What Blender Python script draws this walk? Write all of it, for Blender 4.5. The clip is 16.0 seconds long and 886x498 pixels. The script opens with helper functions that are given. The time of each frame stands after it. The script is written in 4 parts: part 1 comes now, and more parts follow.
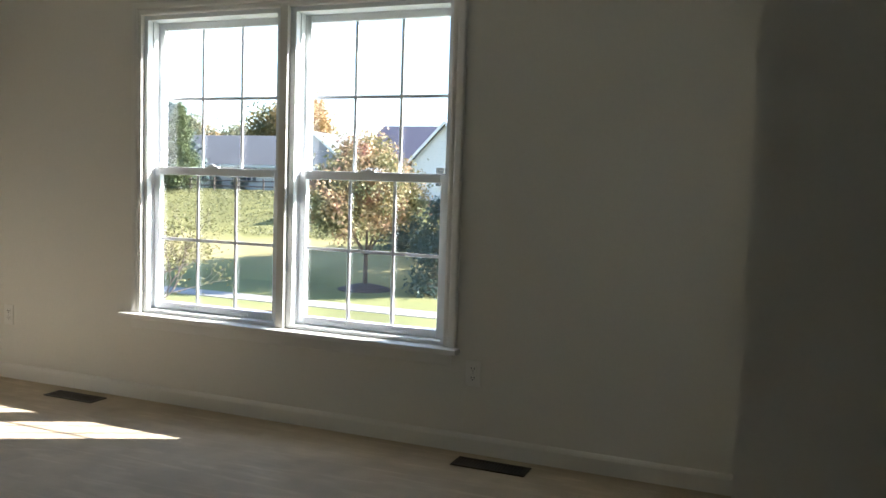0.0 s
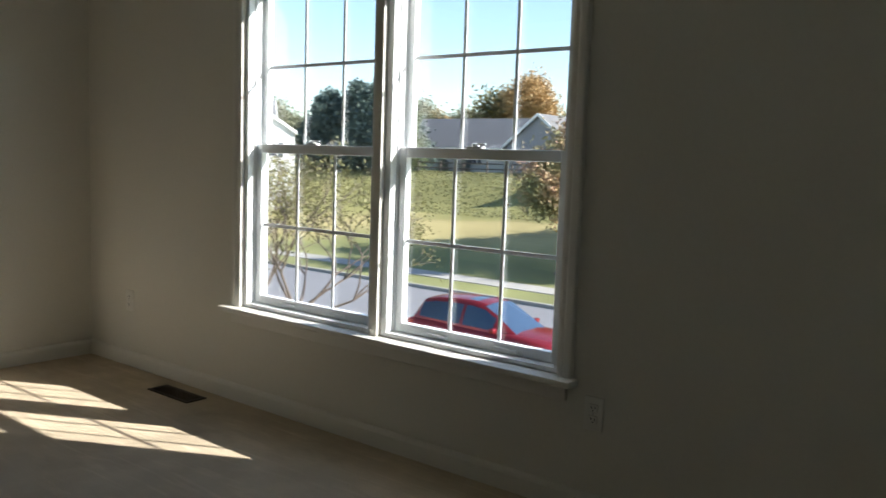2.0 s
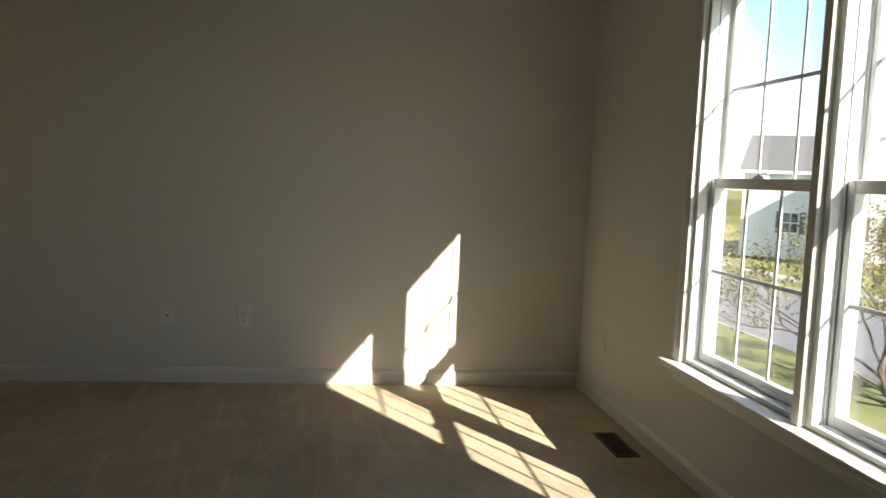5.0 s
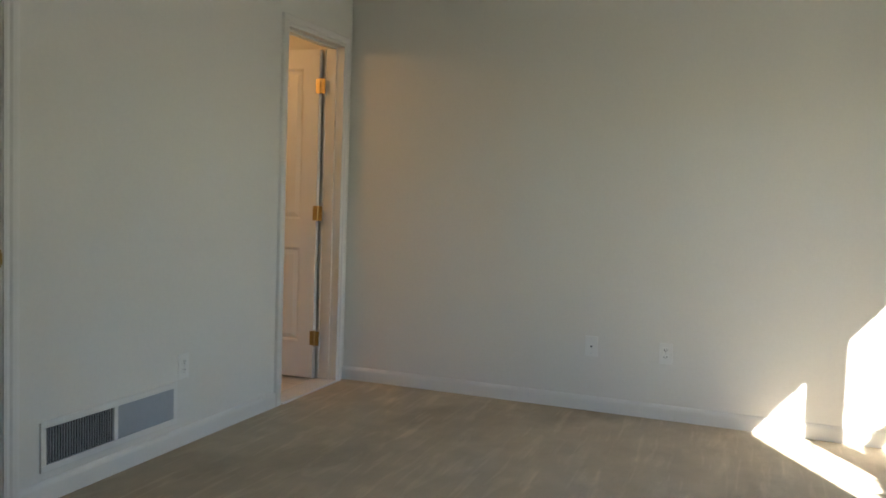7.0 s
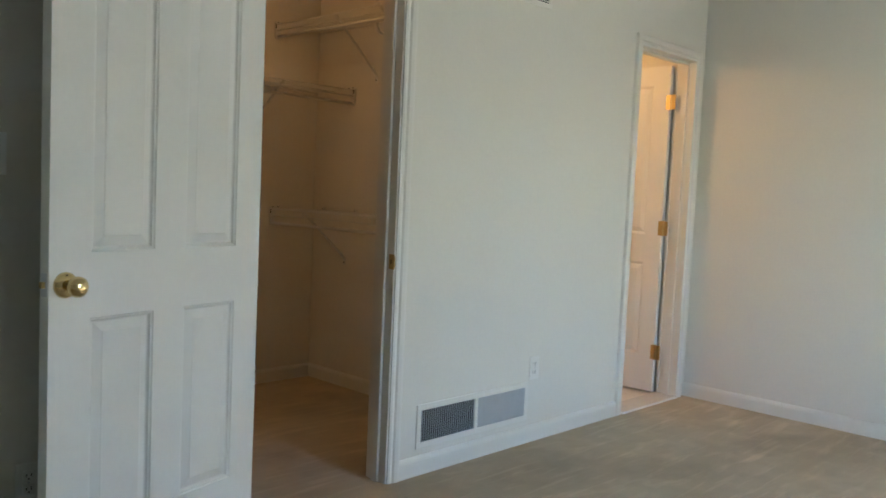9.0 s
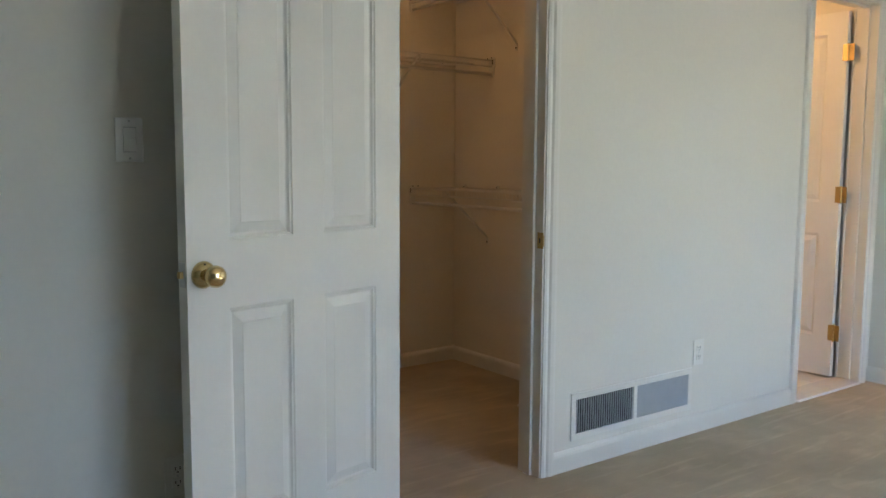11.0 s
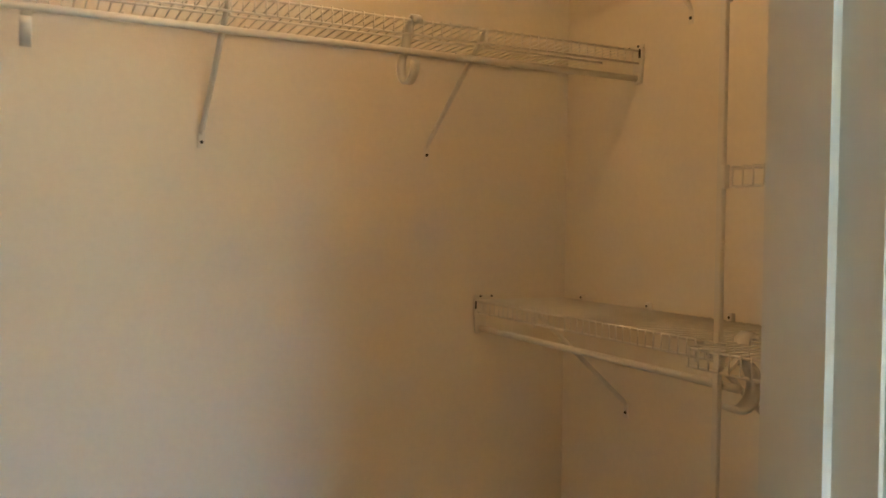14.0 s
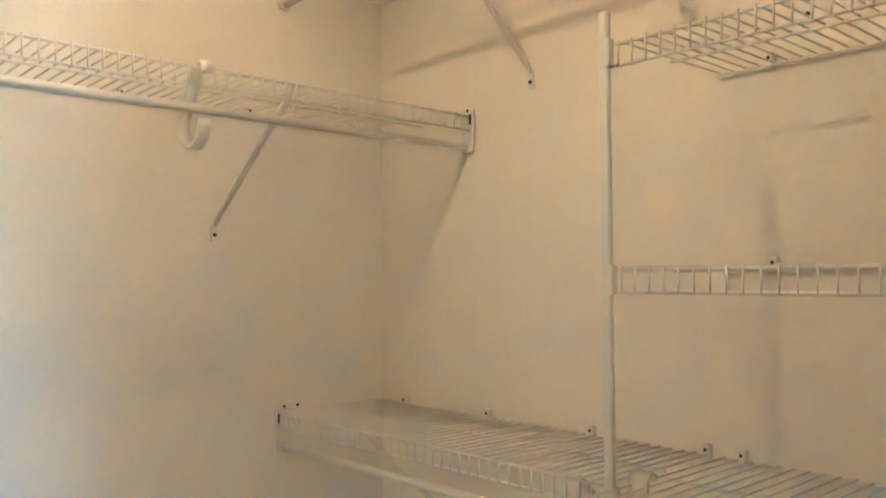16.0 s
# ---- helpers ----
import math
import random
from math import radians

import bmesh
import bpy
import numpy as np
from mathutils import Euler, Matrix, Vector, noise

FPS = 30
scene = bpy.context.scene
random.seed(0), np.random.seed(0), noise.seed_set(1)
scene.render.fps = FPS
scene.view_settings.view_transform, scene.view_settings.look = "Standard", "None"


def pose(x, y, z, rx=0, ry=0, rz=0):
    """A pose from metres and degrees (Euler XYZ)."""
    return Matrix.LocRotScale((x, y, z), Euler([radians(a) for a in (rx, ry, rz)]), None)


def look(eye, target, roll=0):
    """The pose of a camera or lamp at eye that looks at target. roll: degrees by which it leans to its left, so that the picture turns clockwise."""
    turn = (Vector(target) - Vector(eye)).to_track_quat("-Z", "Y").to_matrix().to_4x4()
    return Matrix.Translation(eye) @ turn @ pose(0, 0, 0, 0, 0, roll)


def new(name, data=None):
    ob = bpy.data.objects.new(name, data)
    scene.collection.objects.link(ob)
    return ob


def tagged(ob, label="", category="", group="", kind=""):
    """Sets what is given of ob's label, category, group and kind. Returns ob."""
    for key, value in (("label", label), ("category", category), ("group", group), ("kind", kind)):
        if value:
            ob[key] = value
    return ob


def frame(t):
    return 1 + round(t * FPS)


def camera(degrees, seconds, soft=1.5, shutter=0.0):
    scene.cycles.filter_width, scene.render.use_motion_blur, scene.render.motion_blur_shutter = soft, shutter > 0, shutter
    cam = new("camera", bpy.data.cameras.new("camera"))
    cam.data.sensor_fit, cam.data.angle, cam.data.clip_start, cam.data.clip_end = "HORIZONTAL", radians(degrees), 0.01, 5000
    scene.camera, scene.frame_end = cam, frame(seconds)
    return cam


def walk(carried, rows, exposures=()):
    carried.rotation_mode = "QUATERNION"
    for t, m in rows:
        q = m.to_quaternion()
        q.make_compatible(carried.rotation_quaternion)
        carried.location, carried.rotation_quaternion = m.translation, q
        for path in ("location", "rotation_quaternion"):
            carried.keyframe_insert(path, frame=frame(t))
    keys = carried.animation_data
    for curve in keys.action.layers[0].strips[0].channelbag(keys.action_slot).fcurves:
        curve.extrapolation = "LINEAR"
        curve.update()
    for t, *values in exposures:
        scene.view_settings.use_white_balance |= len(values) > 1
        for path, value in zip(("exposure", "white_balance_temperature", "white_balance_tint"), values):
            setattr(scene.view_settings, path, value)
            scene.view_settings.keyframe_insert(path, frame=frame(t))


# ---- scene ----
cam = camera(57.2, 16.0, shutter=0.2)
PATH = [
    (0, (4.352, -3.273, 1.154), (3.6, -1.426, 1.001), 1.9),
    (0.5, (4.372, -3.024, 1.153), (3.53, -1.216, 0.999), 2.7),
    (1, (4.288, -2.804, 1.172), (3.415, -1.015, 0.977), 2.6),
    (1.5, (4.304, -2.623, 1.174), (3.36, -0.876, 0.938), -0.2),
    (2, (4.379, -2.364, 1.158), (3.152, -0.798, 0.944), 2.0),
    (2.5, (4.395, -2.164, 1.146), (2.933, -0.817, 0.927), 0.5),
    (3, (4.35, -1.93, 1.164), (2.756, -0.75, 0.911), 2.1),
    (3.2, (4.351, -1.877, 1.151), (2.695, -0.78, 0.915), 1.4),
    (5.3, (4.488, -1.424, 1.164), (2.5, -1.298, 0.982), 2.1),
    (5.5, (4.501, -1.427, 1.185), (2.509, -1.405, 1.003), 1.6),
    (5.7, (4.5, -1.455, 1.189), (2.51, -1.548, 1.022), 1.9),
    (6, (4.521, -1.411, 1.167), (2.545, -1.685, 1.02), 1.1),
    (6.5, (4.495, -1.404, 1.203), (2.568, -1.914, 1.044), 1.6),
    (7, (4.493, -1.479, 1.175), (2.629, -2.193, 1.041), 2.1),
    (7.5, (4.585, -1.41, 1.215), (2.803, -2.304, 1.063), 2.6),
    (8, (4.607, -1.461, 1.199), (2.918, -2.523, 1.055), 2.4),
    (8.5, (4.629, -1.46, 1.193), (3.043, -2.671, 1.056), 2.6),
    (9, (4.657, -1.462, 1.187), (3.225, -2.852, 1.05), 2.6),
    (9.5, (4.677, -1.457, 1.183), (3.339, -2.936, 1.043), 2.4),
    (10, (4.686, -1.458, 1.178), (3.422, -3.001, 1.022), 1.8),
    (10.2, (4.681, -1.476, 1.174), (3.435, -3.032, 1.013), 1.7),
    (12.3, (3.881, -2.352, 1.18), (2.879, -4.062, 0.911), -1.6),
    (12.5, (3.743, -2.514, 1.177), (2.791, -4.254, 0.923), -0.9),
    (13, (3.466, -2.834, 1.207), (2.643, -4.649, 1.036), 1.2),
    (13.5, (3.313, -3.117, 1.226), (2.473, -4.931, 1.155), 0.8),
    (14, (3.074, -3.42, 1.259), (2.197, -5.216, 1.213), 0.8),
    (14.5, (3.007, -3.636, 1.278), (1.936, -5.323, 1.198), -0.4),
    (15, (2.984, -3.795, 1.29), (1.732, -5.35, 1.171), -1.4),
    (15.5, (2.965, -3.832, 1.296), (1.63, -5.318, 1.194), -0.2),
    (16, (2.95, -3.822, 1.37), (1.609, -5.304, 1.446), -0.3),
]
EXPOSURES = [(0, 2.78, 6100, 10), (1.5, 2.05, 6250, 8), (3, 1.72, 6400, 8), (5.5, 2.05, 7100, 8), (6.1, 3.03, 7000, 9), (7, 3.53, 6150, 9), (8, 4.15, 5720, 8), (10, 4.48, 5800, 7), (12.5, 4.6, 5600, 15), (13.3, 4.66, 6200, 12), (14.3, 5.96, 5850, 2), (15.2, 6.52, 5080, 0), (16, 6.52, 4280, -3)]
walk(cam, [(t, look(eye, target, roll)) for t, eye, target, roll in PATH], EXPOSURES)

# ---- daylight ----
SUN = Vector((1.44, 0.77, 0.947)).normalized()
world = bpy.data.worlds.new("world")
scene.world = world
world.use_nodes = True
wn = world.node_tree
sky = wn.nodes.new("ShaderNodeTexSky")
sky.sky_type = "NISHITA"
sky.sun_disc = False
sky.air_density, sky.dust_density, sky.ozone_density = 1.0, 0.35, 2.0
sky.sun_elevation = math.asin(SUN.z)
sky.sun_rotation = math.atan2(SUN.x, SUN.y)
wn.links.new(sky.outputs[0], wn.nodes["Background"].inputs[0])
wn.nodes["Background"].inputs[1].default_value = 0.08
sun = new("sun", bpy.data.lights.new("sun", "SUN"))
sun.data.energy, sun.data.angle, sun.data.color = 4.0, radians(0.5), (1.0, 0.95, 0.88)
sun.matrix_world = look(SUN * 50, (0, 0, 0))


def lamp(name, place, watts, colour, radius):
    ob = new(name, bpy.data.lights.new(name, "POINT"))
    ob.data.energy, ob.data.color, ob.data.shadow_soft_size = watts, colour, radius
    ob.location = place
    return ob


lamp("closet_ceiling_bulb", (2.60, -4.80, 2.36), 0.183, (1.0, 0.51, 0.175), 0.025)
lamp("closet_second_bulb", (3.02, -4.42, 2.36), 0.089, (1.0, 0.51, 0.175), 0.025)
lamp("bathroom_bulb", (1.20, -4.75, 2.1), 0.85, (1.0, 0.53, 0.19), 0.06)

# the sky's light in the window opening
glow = new("window_skylight", bpy.data.lights.new("window_skylight", "AREA"))
glow.data.shape, glow.data.size, glow.data.size_y = "RECTANGLE", 1.62, 1.46
glow.data.energy, glow.data.color = 0.75, (0.72, 0.85, 1.0)
glow.matrix_world = look((2.185, 0.20, 1.21), (2.185, -2.0, 1.21))


# ---- materials ----
def material(name, colour, rough=0.5, metal=0.0, vary=0.08, scale=6.0, bump=0.0, bump_scale=200.0, fine=60.0, spread=0.0, spec=0.5):
    """Noise at two scales over the base colour, a fine relief, and a shift per object."""
    m = bpy.data.materials.new(name)
    m.use_nodes = True
    nt = m.node_tree
    b = nt.nodes["Principled BSDF"]
    b.inputs["Roughness"].default_value = rough
    b.inputs["Metallic"].default_value = metal
    b.inputs["Specular IOR Level"].default_value = spec
    big, small = nt.nodes.new("ShaderNodeTexNoise"), nt.nodes.new("ShaderNodeTexNoise")
    big.inputs["Scale"].default_value, small.inputs["Scale"].default_value = scale, fine
    big.inputs["Detail"].default_value = small.inputs["Detail"].default_value = 3
    geo = nt.nodes.new("ShaderNodeNewGeometry")
    nt.links.new(geo.outputs["Position"], big.inputs["Vector"])
    nt.links.new(geo.outputs["Position"], small.inputs["Vector"])
    mixn = nt.nodes.new("ShaderNodeMath")
    mixn.operation = "ADD"
    nt.links.new(big.outputs[0], mixn.inputs[0])
    nt.links.new(small.outputs[0], mixn.inputs[1])
    ramp = nt.nodes.new("ShaderNodeMapRange")
    ramp.inputs["From Min"].default_value, ramp.inputs["From Max"].default_value = 0.6, 1.4
    ramp.inputs["To Min"].default_value, ramp.inputs["To Max"].default_value = 1 - vary, 1 + vary
    nt.links.new(mixn.outputs[0], ramp.inputs["Value"])
    hsv = nt.nodes.new("ShaderNodeHueSaturation")
    hsv.inputs["Color"].default_value = (*colour, 1)
    if spread:
        info = nt.nodes.new("ShaderNodeObjectInfo")
        mul = nt.nodes.new("ShaderNodeMapRange")
        mul.inputs["To Min"].default_value, mul.inputs["To Max"].default_value = 1 - spread, 1 + spread
        nt.links.new(info.outputs["Random"], mul.inputs["Value"])
        both = nt.nodes.new("ShaderNodeMath")
        both.operation = "MULTIPLY"
        nt.links.new(ramp.outputs[0], both.inputs[0])
        nt.links.new(mul.outputs[0], both.inputs[1])
        nt.links.new(both.outputs[0], hsv.inputs["Value"])
    else:
        nt.links.new(ramp.outputs[0], hsv.inputs["Value"])
    nt.links.new(hsv.outputs[0], b.inputs["Base Color"])
    if bump:
        rel = nt.nodes.new("ShaderNodeTexNoise")
        rel.inputs["Scale"].default_value, rel.inputs["Detail"].default_value = bump_scale, 4
        nt.links.new(geo.outputs["Position"], rel.inputs["Vector"])
        bn = nt.nodes.new("ShaderNodeBump")
        bn.inputs["Strength"].default_value, bn.inputs["Distance"].default_value = bump, 0.004
        nt.links.new(rel.outputs[0], bn.inputs["Height"])
        nt.links.new(bn.outputs[0], b.inputs["Normal"])
    return m


def leafy(name, dark, light, rough=0.6):
    """Foliage whose every leaf has its own shade."""
    m = bpy.data.materials.new(name)
    m.use_nodes = True
    nt = m.node_tree
    b = nt.nodes["Principled BSDF"]
    geo = nt.nodes.new("ShaderNodeNewGeometry")
    mix = nt.nodes.new("ShaderNodeMix")
    mix.data_type = "RGBA"
    mix.inputs["A"].default_value, mix.inputs["B"].default_value = (*dark, 1), (*light, 1)
    nt.links.new(geo.outputs["Random Per Island"], mix.inputs["Factor"])
    nt.links.new(mix.outputs["Result"], b.inputs["Base Color"])
    b.inputs["Roughness"].default_value = rough
    b.inputs["Subsurface Weight"].default_value = 0.0
    tr = nt.nodes.new("ShaderNodeBsdfTranslucent")
    nt.links.new(mix.outputs["Result"], tr.inputs["Color"])
    sh = nt.nodes.new("ShaderNodeMixShader")
    sh.inputs[0].default_value = 0.35
    nt.links.new(b.outputs[0], sh.inputs[1])
    nt.links.new(tr.outputs[0], sh.inputs[2])
    nt.links.new(sh.outputs[0], nt.nodes["Material Output"].inputs["Surface"])
    return m


def turning_leaves(name):
    """Autumn foliage that turns in patches from olive green through gold to pink and orange."""
    m = leafy(name, (0.8, 0.8, 0.8), (1.65, 1.65, 1.65))
    nt = m.node_tree
    mix = next(n for n in nt.nodes if n.bl_idname == "ShaderNodeMix")
    co, noi, ramp = nt.nodes.new("ShaderNodeTexCoord"), nt.nodes.new("ShaderNodeTexNoise"), nt.nodes.new("ShaderNodeValToRGB")
    noi.inputs["Scale"].default_value, noi.inputs["Detail"].default_value = 0.75, 4
    nt.links.new(co.outputs["Object"], noi.inputs["Vector"])
    nt.links.new(noi.outputs[0], ramp.inputs[0])
    el = ramp.color_ramp.elements
    el[0].position, el[0].color = 0.34, (0.115, 0.125, 0.055, 1)
    el[1].position, el[1].color = 0.68, (0.33, 0.165, 0.14, 1)
    for p, c in ((0.45, (0.21, 0.185, 0.085, 1)), (0.53, (0.36, 0.275, 0.15, 1)), (0.60, (0.40, 0.25, 0.155, 1))):
        el.new(p).color = c
    mul = nt.nodes.new("ShaderNodeMix")
    mul.data_type, mul.blend_type = "RGBA", "MULTIPLY"
    mul.inputs["Factor"].default_value = 1
    targets = [l.to_socket for l in mix.outputs["Result"].links]
    nt.links.new(mix.outputs["Result"], mul.inputs["A"])
    nt.links.new(ramp.outputs[0], mul.inputs["B"])
    for t in targets:
        nt.links.new(mul.outputs["Result"], t)
    return m


def pane_glass(name, tint=(1, 1, 1), gloss=0.06):
    m = bpy.data.materials.new(name)
    m.use_nodes = True
    nt = m.node_tree
    nt.nodes.remove(nt.nodes["Principled BSDF"])
    a, g, mix = nt.nodes.new("ShaderNodeBsdfTransparent"), nt.nodes.new("ShaderNodeBsdfGlossy"), nt.nodes.new("ShaderNodeMixShader")
    a.inputs[0].default_value = (*tint, 1)
    g.inputs["Roughness"].default_value = 0.02
    mix.inputs[0].default_value = gloss
    nt.links.new(a.outputs[0], mix.inputs[1])
    nt.links.new(g.outputs[0], mix.inputs[2])
    nt.links.new(mix.outputs[0], nt.nodes["Material Output"].inputs["Surface"])
    return m


WALL = material("matte_offwhite_wall_paint", (0.70, 0.678, 0.615), 0.85, vary=0.025, scale=1.2, bump=0.10, bump_scale=160, spec=0.2)
CLOSET_WALL = material("closet_wall_paint", (0.76, 0.72, 0.64), 0.85, vary=0.03, scale=1.5, bump=0.10, bump_scale=160, spec=0.2)
CEIL = material("ceiling_paint", (0.74, 0.72, 0.67), 0.9, vary=0.02, scale=1.5, bump=0.15, bump_scale=120, spec=0.2)
TRIM = material("white_trim_paint", (0.71, 0.692, 0.64), 0.4, vary=0.02, scale=4, bump=0.02, bump_scale=60)
DOOR = material("white_door_paint", (0.735, 0.72, 0.672), 0.42, vary=0.02, scale=4, bump=0.05, bump_scale=90)
VINYL = material("white_window_vinyl", (0.80, 0.82, 0.83), 0.35, vary=0.02, scale=5)
CARPET = material("beige_cut_pile_carpet", (0.555, 0.46, 0.335), 0.97, vary=0.16, scale=5.5, fine=260, bump=1.0, bump_scale=420, spec=0.1)


def brushed(m, amount, scale, turn=0.5, stretch=4.0, edge=0.54):
    """Lighter strokes where the pile has been trodden or swept the other way."""
    nt = m.node_tree
    b = nt.nodes["Principled BSDF"]
    geo, noi, mr = nt.nodes.new("ShaderNodeNewGeometry"), nt.nodes.new("ShaderNodeTexNoise"), nt.nodes.new("ShaderNodeMapRange")
    mp = nt.nodes.new("ShaderNodeMapping")
    mp.inputs["Rotation"].default_value, mp.inputs["Scale"].default_value = (0, 0, turn), (1.0, stretch, 1.0)
    nt.links.new(geo.outputs["Position"], mp.inputs[0])
    noi.inputs["Scale"].default_value, noi.inputs["Detail"].default_value, noi.inputs["Distortion"].default_value = scale, 6, 0.5
    nt.links.new(mp.outputs[0], noi.inputs["Vector"])
    mr.inputs["From Min"].default_value, mr.inputs["From Max"].default_value = edge, edge + 0.10
    mr.inputs["To Min"].default_value, mr.inputs["To Max"].default_value = 1.0, 1 + amount
    nt.links.new(noi.outputs[0], mr.inputs["Value"])
    mul = nt.nodes.new("ShaderNodeVectorMath")
    mul.operation = "SCALE"
    nt.links.new(b.inputs["Base Color"].links[0].from_socket, mul.inputs[0])
    nt.links.new(mr.outputs[0], mul.inputs["Scale"])
    nt.links.new(mul.outputs[0], b.inputs["Base Color"])


brushed(CARPET, 0.10, 2.9)
brushed(CARPET, 0.12, 2.2, -0.85, 14.0, 0.57)
brushed(CARPET, -0.14, 0.9, 0.15, 2.0, 0.50)
BRASS = material("polished_brass", (0.45, 0.32, 0.13), 0.4, 1.0, vary=0.05, scale=20)
KNOB = material("bright_polished_brass", (0.72, 0.58, 0.30), 0.12, 1.0, vary=0.04, scale=20)
WIRE = material("white_coated_wire", (0.70, 0.685, 0.64), 0.4, vary=0.03, scale=20)
# grey that paints the recess shadow round the switch rocker
RECESS_SHADE = material("grey_recess_shade", (0.30, 0.31, 0.32), 0.5, vary=0.05, scale=20)
PALE = material("pale_register_metal", (0.52, 0.53, 0.54), 0.5, vary=0.04, scale=20)
# near-black that paints the shade behind the register slats
DUCT_SHADE = material("duct_shade_black", (0.03, 0.03, 0.03), 0.8, vary=0.1)
BRONZE = material("brown_floor_register", (0.045, 0.03, 0.02), 0.45, 0.3, vary=0.1, scale=30)
PLATE = material("ivory_cover_plate", (0.735, 0.72, 0.67), 0.35, vary=0.02)
SWITCH = material("white_switch_plastic", (0.84, 0.84, 0.82), 0.35, vary=0.02)
SLOT = material("black_slot", (0.02, 0.02, 0.02), 0.6, vary=0.1)
STEEL = material("brushed_steel_screw", (0.55, 0.55, 0.55), 0.35, 1.0)
TILE = material("beige_bath_tile", (0.62, 0.56, 0.47), 0.3, vary=0.05, scale=3, spread=0.04)
MARBLE = material("white_marble_sill", (0.78, 0.76, 0.72), 0.25, vary=0.05, scale=14)
GLASS = pane_glass("window_glass", gloss=0.035)
SIDING = material("outer_siding", (0.62, 0.61, 0.58), 0.7, vary=0.04, scale=3)


# ---- mesh helpers ----
def box(bm, x0, x1, y0, y1, z0, z1):
    m = Matrix.LocRotScale(((x0 + x1) / 2, (y0 + y1) / 2, (z0 + z1) / 2), None, (abs(x1 - x0), abs(y1 - y0), abs(z1 - z0)))
    return bmesh.ops.create_cube(bm, size=1, matrix=m)["verts"]


def boxes(*dims):
    bm = bmesh.new()
    for d in dims:
        box(bm, *d)
    return bm


def rod(bm, a, b, r, sides=8):
    a, b = Vector(a), Vector(b)
    d = b - a
    m = Matrix.Translation((a + b) / 2) @ d.to_track_quat("Z", "Y").to_matrix().to_4x4()
    bmesh.ops.create_cone(bm, cap_ends=True, segments=sides, radius1=r, radius2=r, depth=d.length, matrix=m)
    return bm


def prism(bm, outline, along):
    """A flat outline (points) swept by the vector along."""
    vs = [bm.verts.new(p) for p in outline]
    f = bm.faces.new(vs)
    out = bmesh.ops.extrude_face_region(bm, geom=[f])["geom"]
    bmesh.ops.translate(bm, verts=[v for v in out if isinstance(v, bmesh.types.BMVert)], vec=along)
    bmesh.ops.recalc_face_normals(bm, faces=bm.faces[:])
    return bm


def lathe(bm, profile, at, axis, sides=20):
    """Turns a profile of (distance along axis, radius) round the axis."""
    q = Vector(axis).to_track_quat("Z", "Y").to_matrix().to_4x4()
    rings = []
    for d, r in profile:
        rings.append([bm.verts.new(Vector(at) + (q @ Vector((r * math.cos(2 * math.pi * k / sides), r * math.sin(2 * math.pi * k / sides), d)))) for k in range(sides)])
    for p, n in zip(rings, rings[1:]):
        for k in range(sides):
            bm.faces.new((p[k], p[(k + 1) % sides], n[(k + 1) % sides], n[k]))
    bm.faces.new(rings[0][::-1])
    bm.faces.new(rings[-1])
    return bm


def tube(bm, points, r, sides=6):
    for a, b in zip(points, points[1:]):
        rod(bm, a, b, r, sides)
    return bm


def bevelled(bm, w=0.003, segments=2):
    bmesh.ops.bevel(bm, geom=bm.edges[:], offset=w, segments=segments, affect="EDGES", profile=0.5)
    return bm


def mesh(name, bm, mat, smooth=False):
    me = bpy.data.meshes.new(name)
    bm.to_mesh(me)
    bm.free()
    me.materials.append(mat)
    if smooth:
        for p in me.polygons:
            p.use_smooth = True
    return me


def part(name, bm, mat, parent=None, label="", smooth=False):
    ob = new(name, mesh(name, bm, mat, smooth))
    if parent:
        ob.parent = parent
    return tagged(ob, label)


def thing(name, label, category, group="", kind="", at=(0, 0, 0), turn=0):
    e = new(name)
    e.empty_display_size = 0.1
    e.location, e.rotation_euler = at, (0, 0, radians(turn))
    return tagged(e, label, category, group, kind)


def structure(name, bm, mat, label, category="wall"):
    return tagged(part(name, bm, mat), label, category, "", "structure")


# ---- bedroom shell ----
H = 2.44
S = -3.845          # bedroom face of the south wall
SB = S - 0.115     # its other face
E = 7.20           # east wall
WX0, WX1, WZ0, WZ1 = 1.34, 3.044, 0.45, 1.97
CX0, CX1, CH = 2.48, 3.235, 2.035     # closet doorway
BX0, BX1, BH = 0.105, 0.72, 2.035    # bathroom doorway
J = 0.016         # thickness of the jamb boards
CLW, CLE, CLB = 1.585, 4.3, -5.58    # closet walls

structure("floor", boxes((-0.115, E + 0.1, SB + 0.115, 0, -0.2, 0), (CLW, CLE, CLB, S, -0.2, 0)), CARPET, "beige cut-pile carpet floor with faint footmarks", "floor")
structure("ceiling", boxes((-0.115, E + 0.1, SB, 0.16, H, H + 0.2)), CEIL, "flat white painted bedroom ceiling", "ceiling")
structure("wall_north", boxes((-0.115, WX0, 0, 0.128, 0, H), (WX1, E + 0.1, 0, 0.128, 0, H), (WX0, WX1, 0, 0.128, 0, WZ0), (WX0, WX1, 0, 0.10, WZ1, H)), WALL, "off-white painted wall with a double window")
structure("wall_west", boxes((-0.115, 0, SB, 0, 0, H)), WALL, "off-white painted plain wall")
structure("wall_south", boxes((0, BX0 - J, SB, S, 0, H), (BX1 + J, CX0 - J, SB, S, 0, H), (CX1 + J, E + 0.1, SB, S, 0, H), (BX0 - J, BX1 + J, SB, S, BH + J, H), (CX0 - J, CX1 + J, SB, S, CH + J, H)), WALL, "off-white painted wall with closet and bathroom doorways")
structure("wall_east", boxes((E, E + 0.1, S, 0, 0, H)), WALL, "off-white painted plain wall")
structure("wall_corner", boxes((4.285, E, -0.9, 0, 0, H)), WALL, "off-white painted boxed-out wall corner")

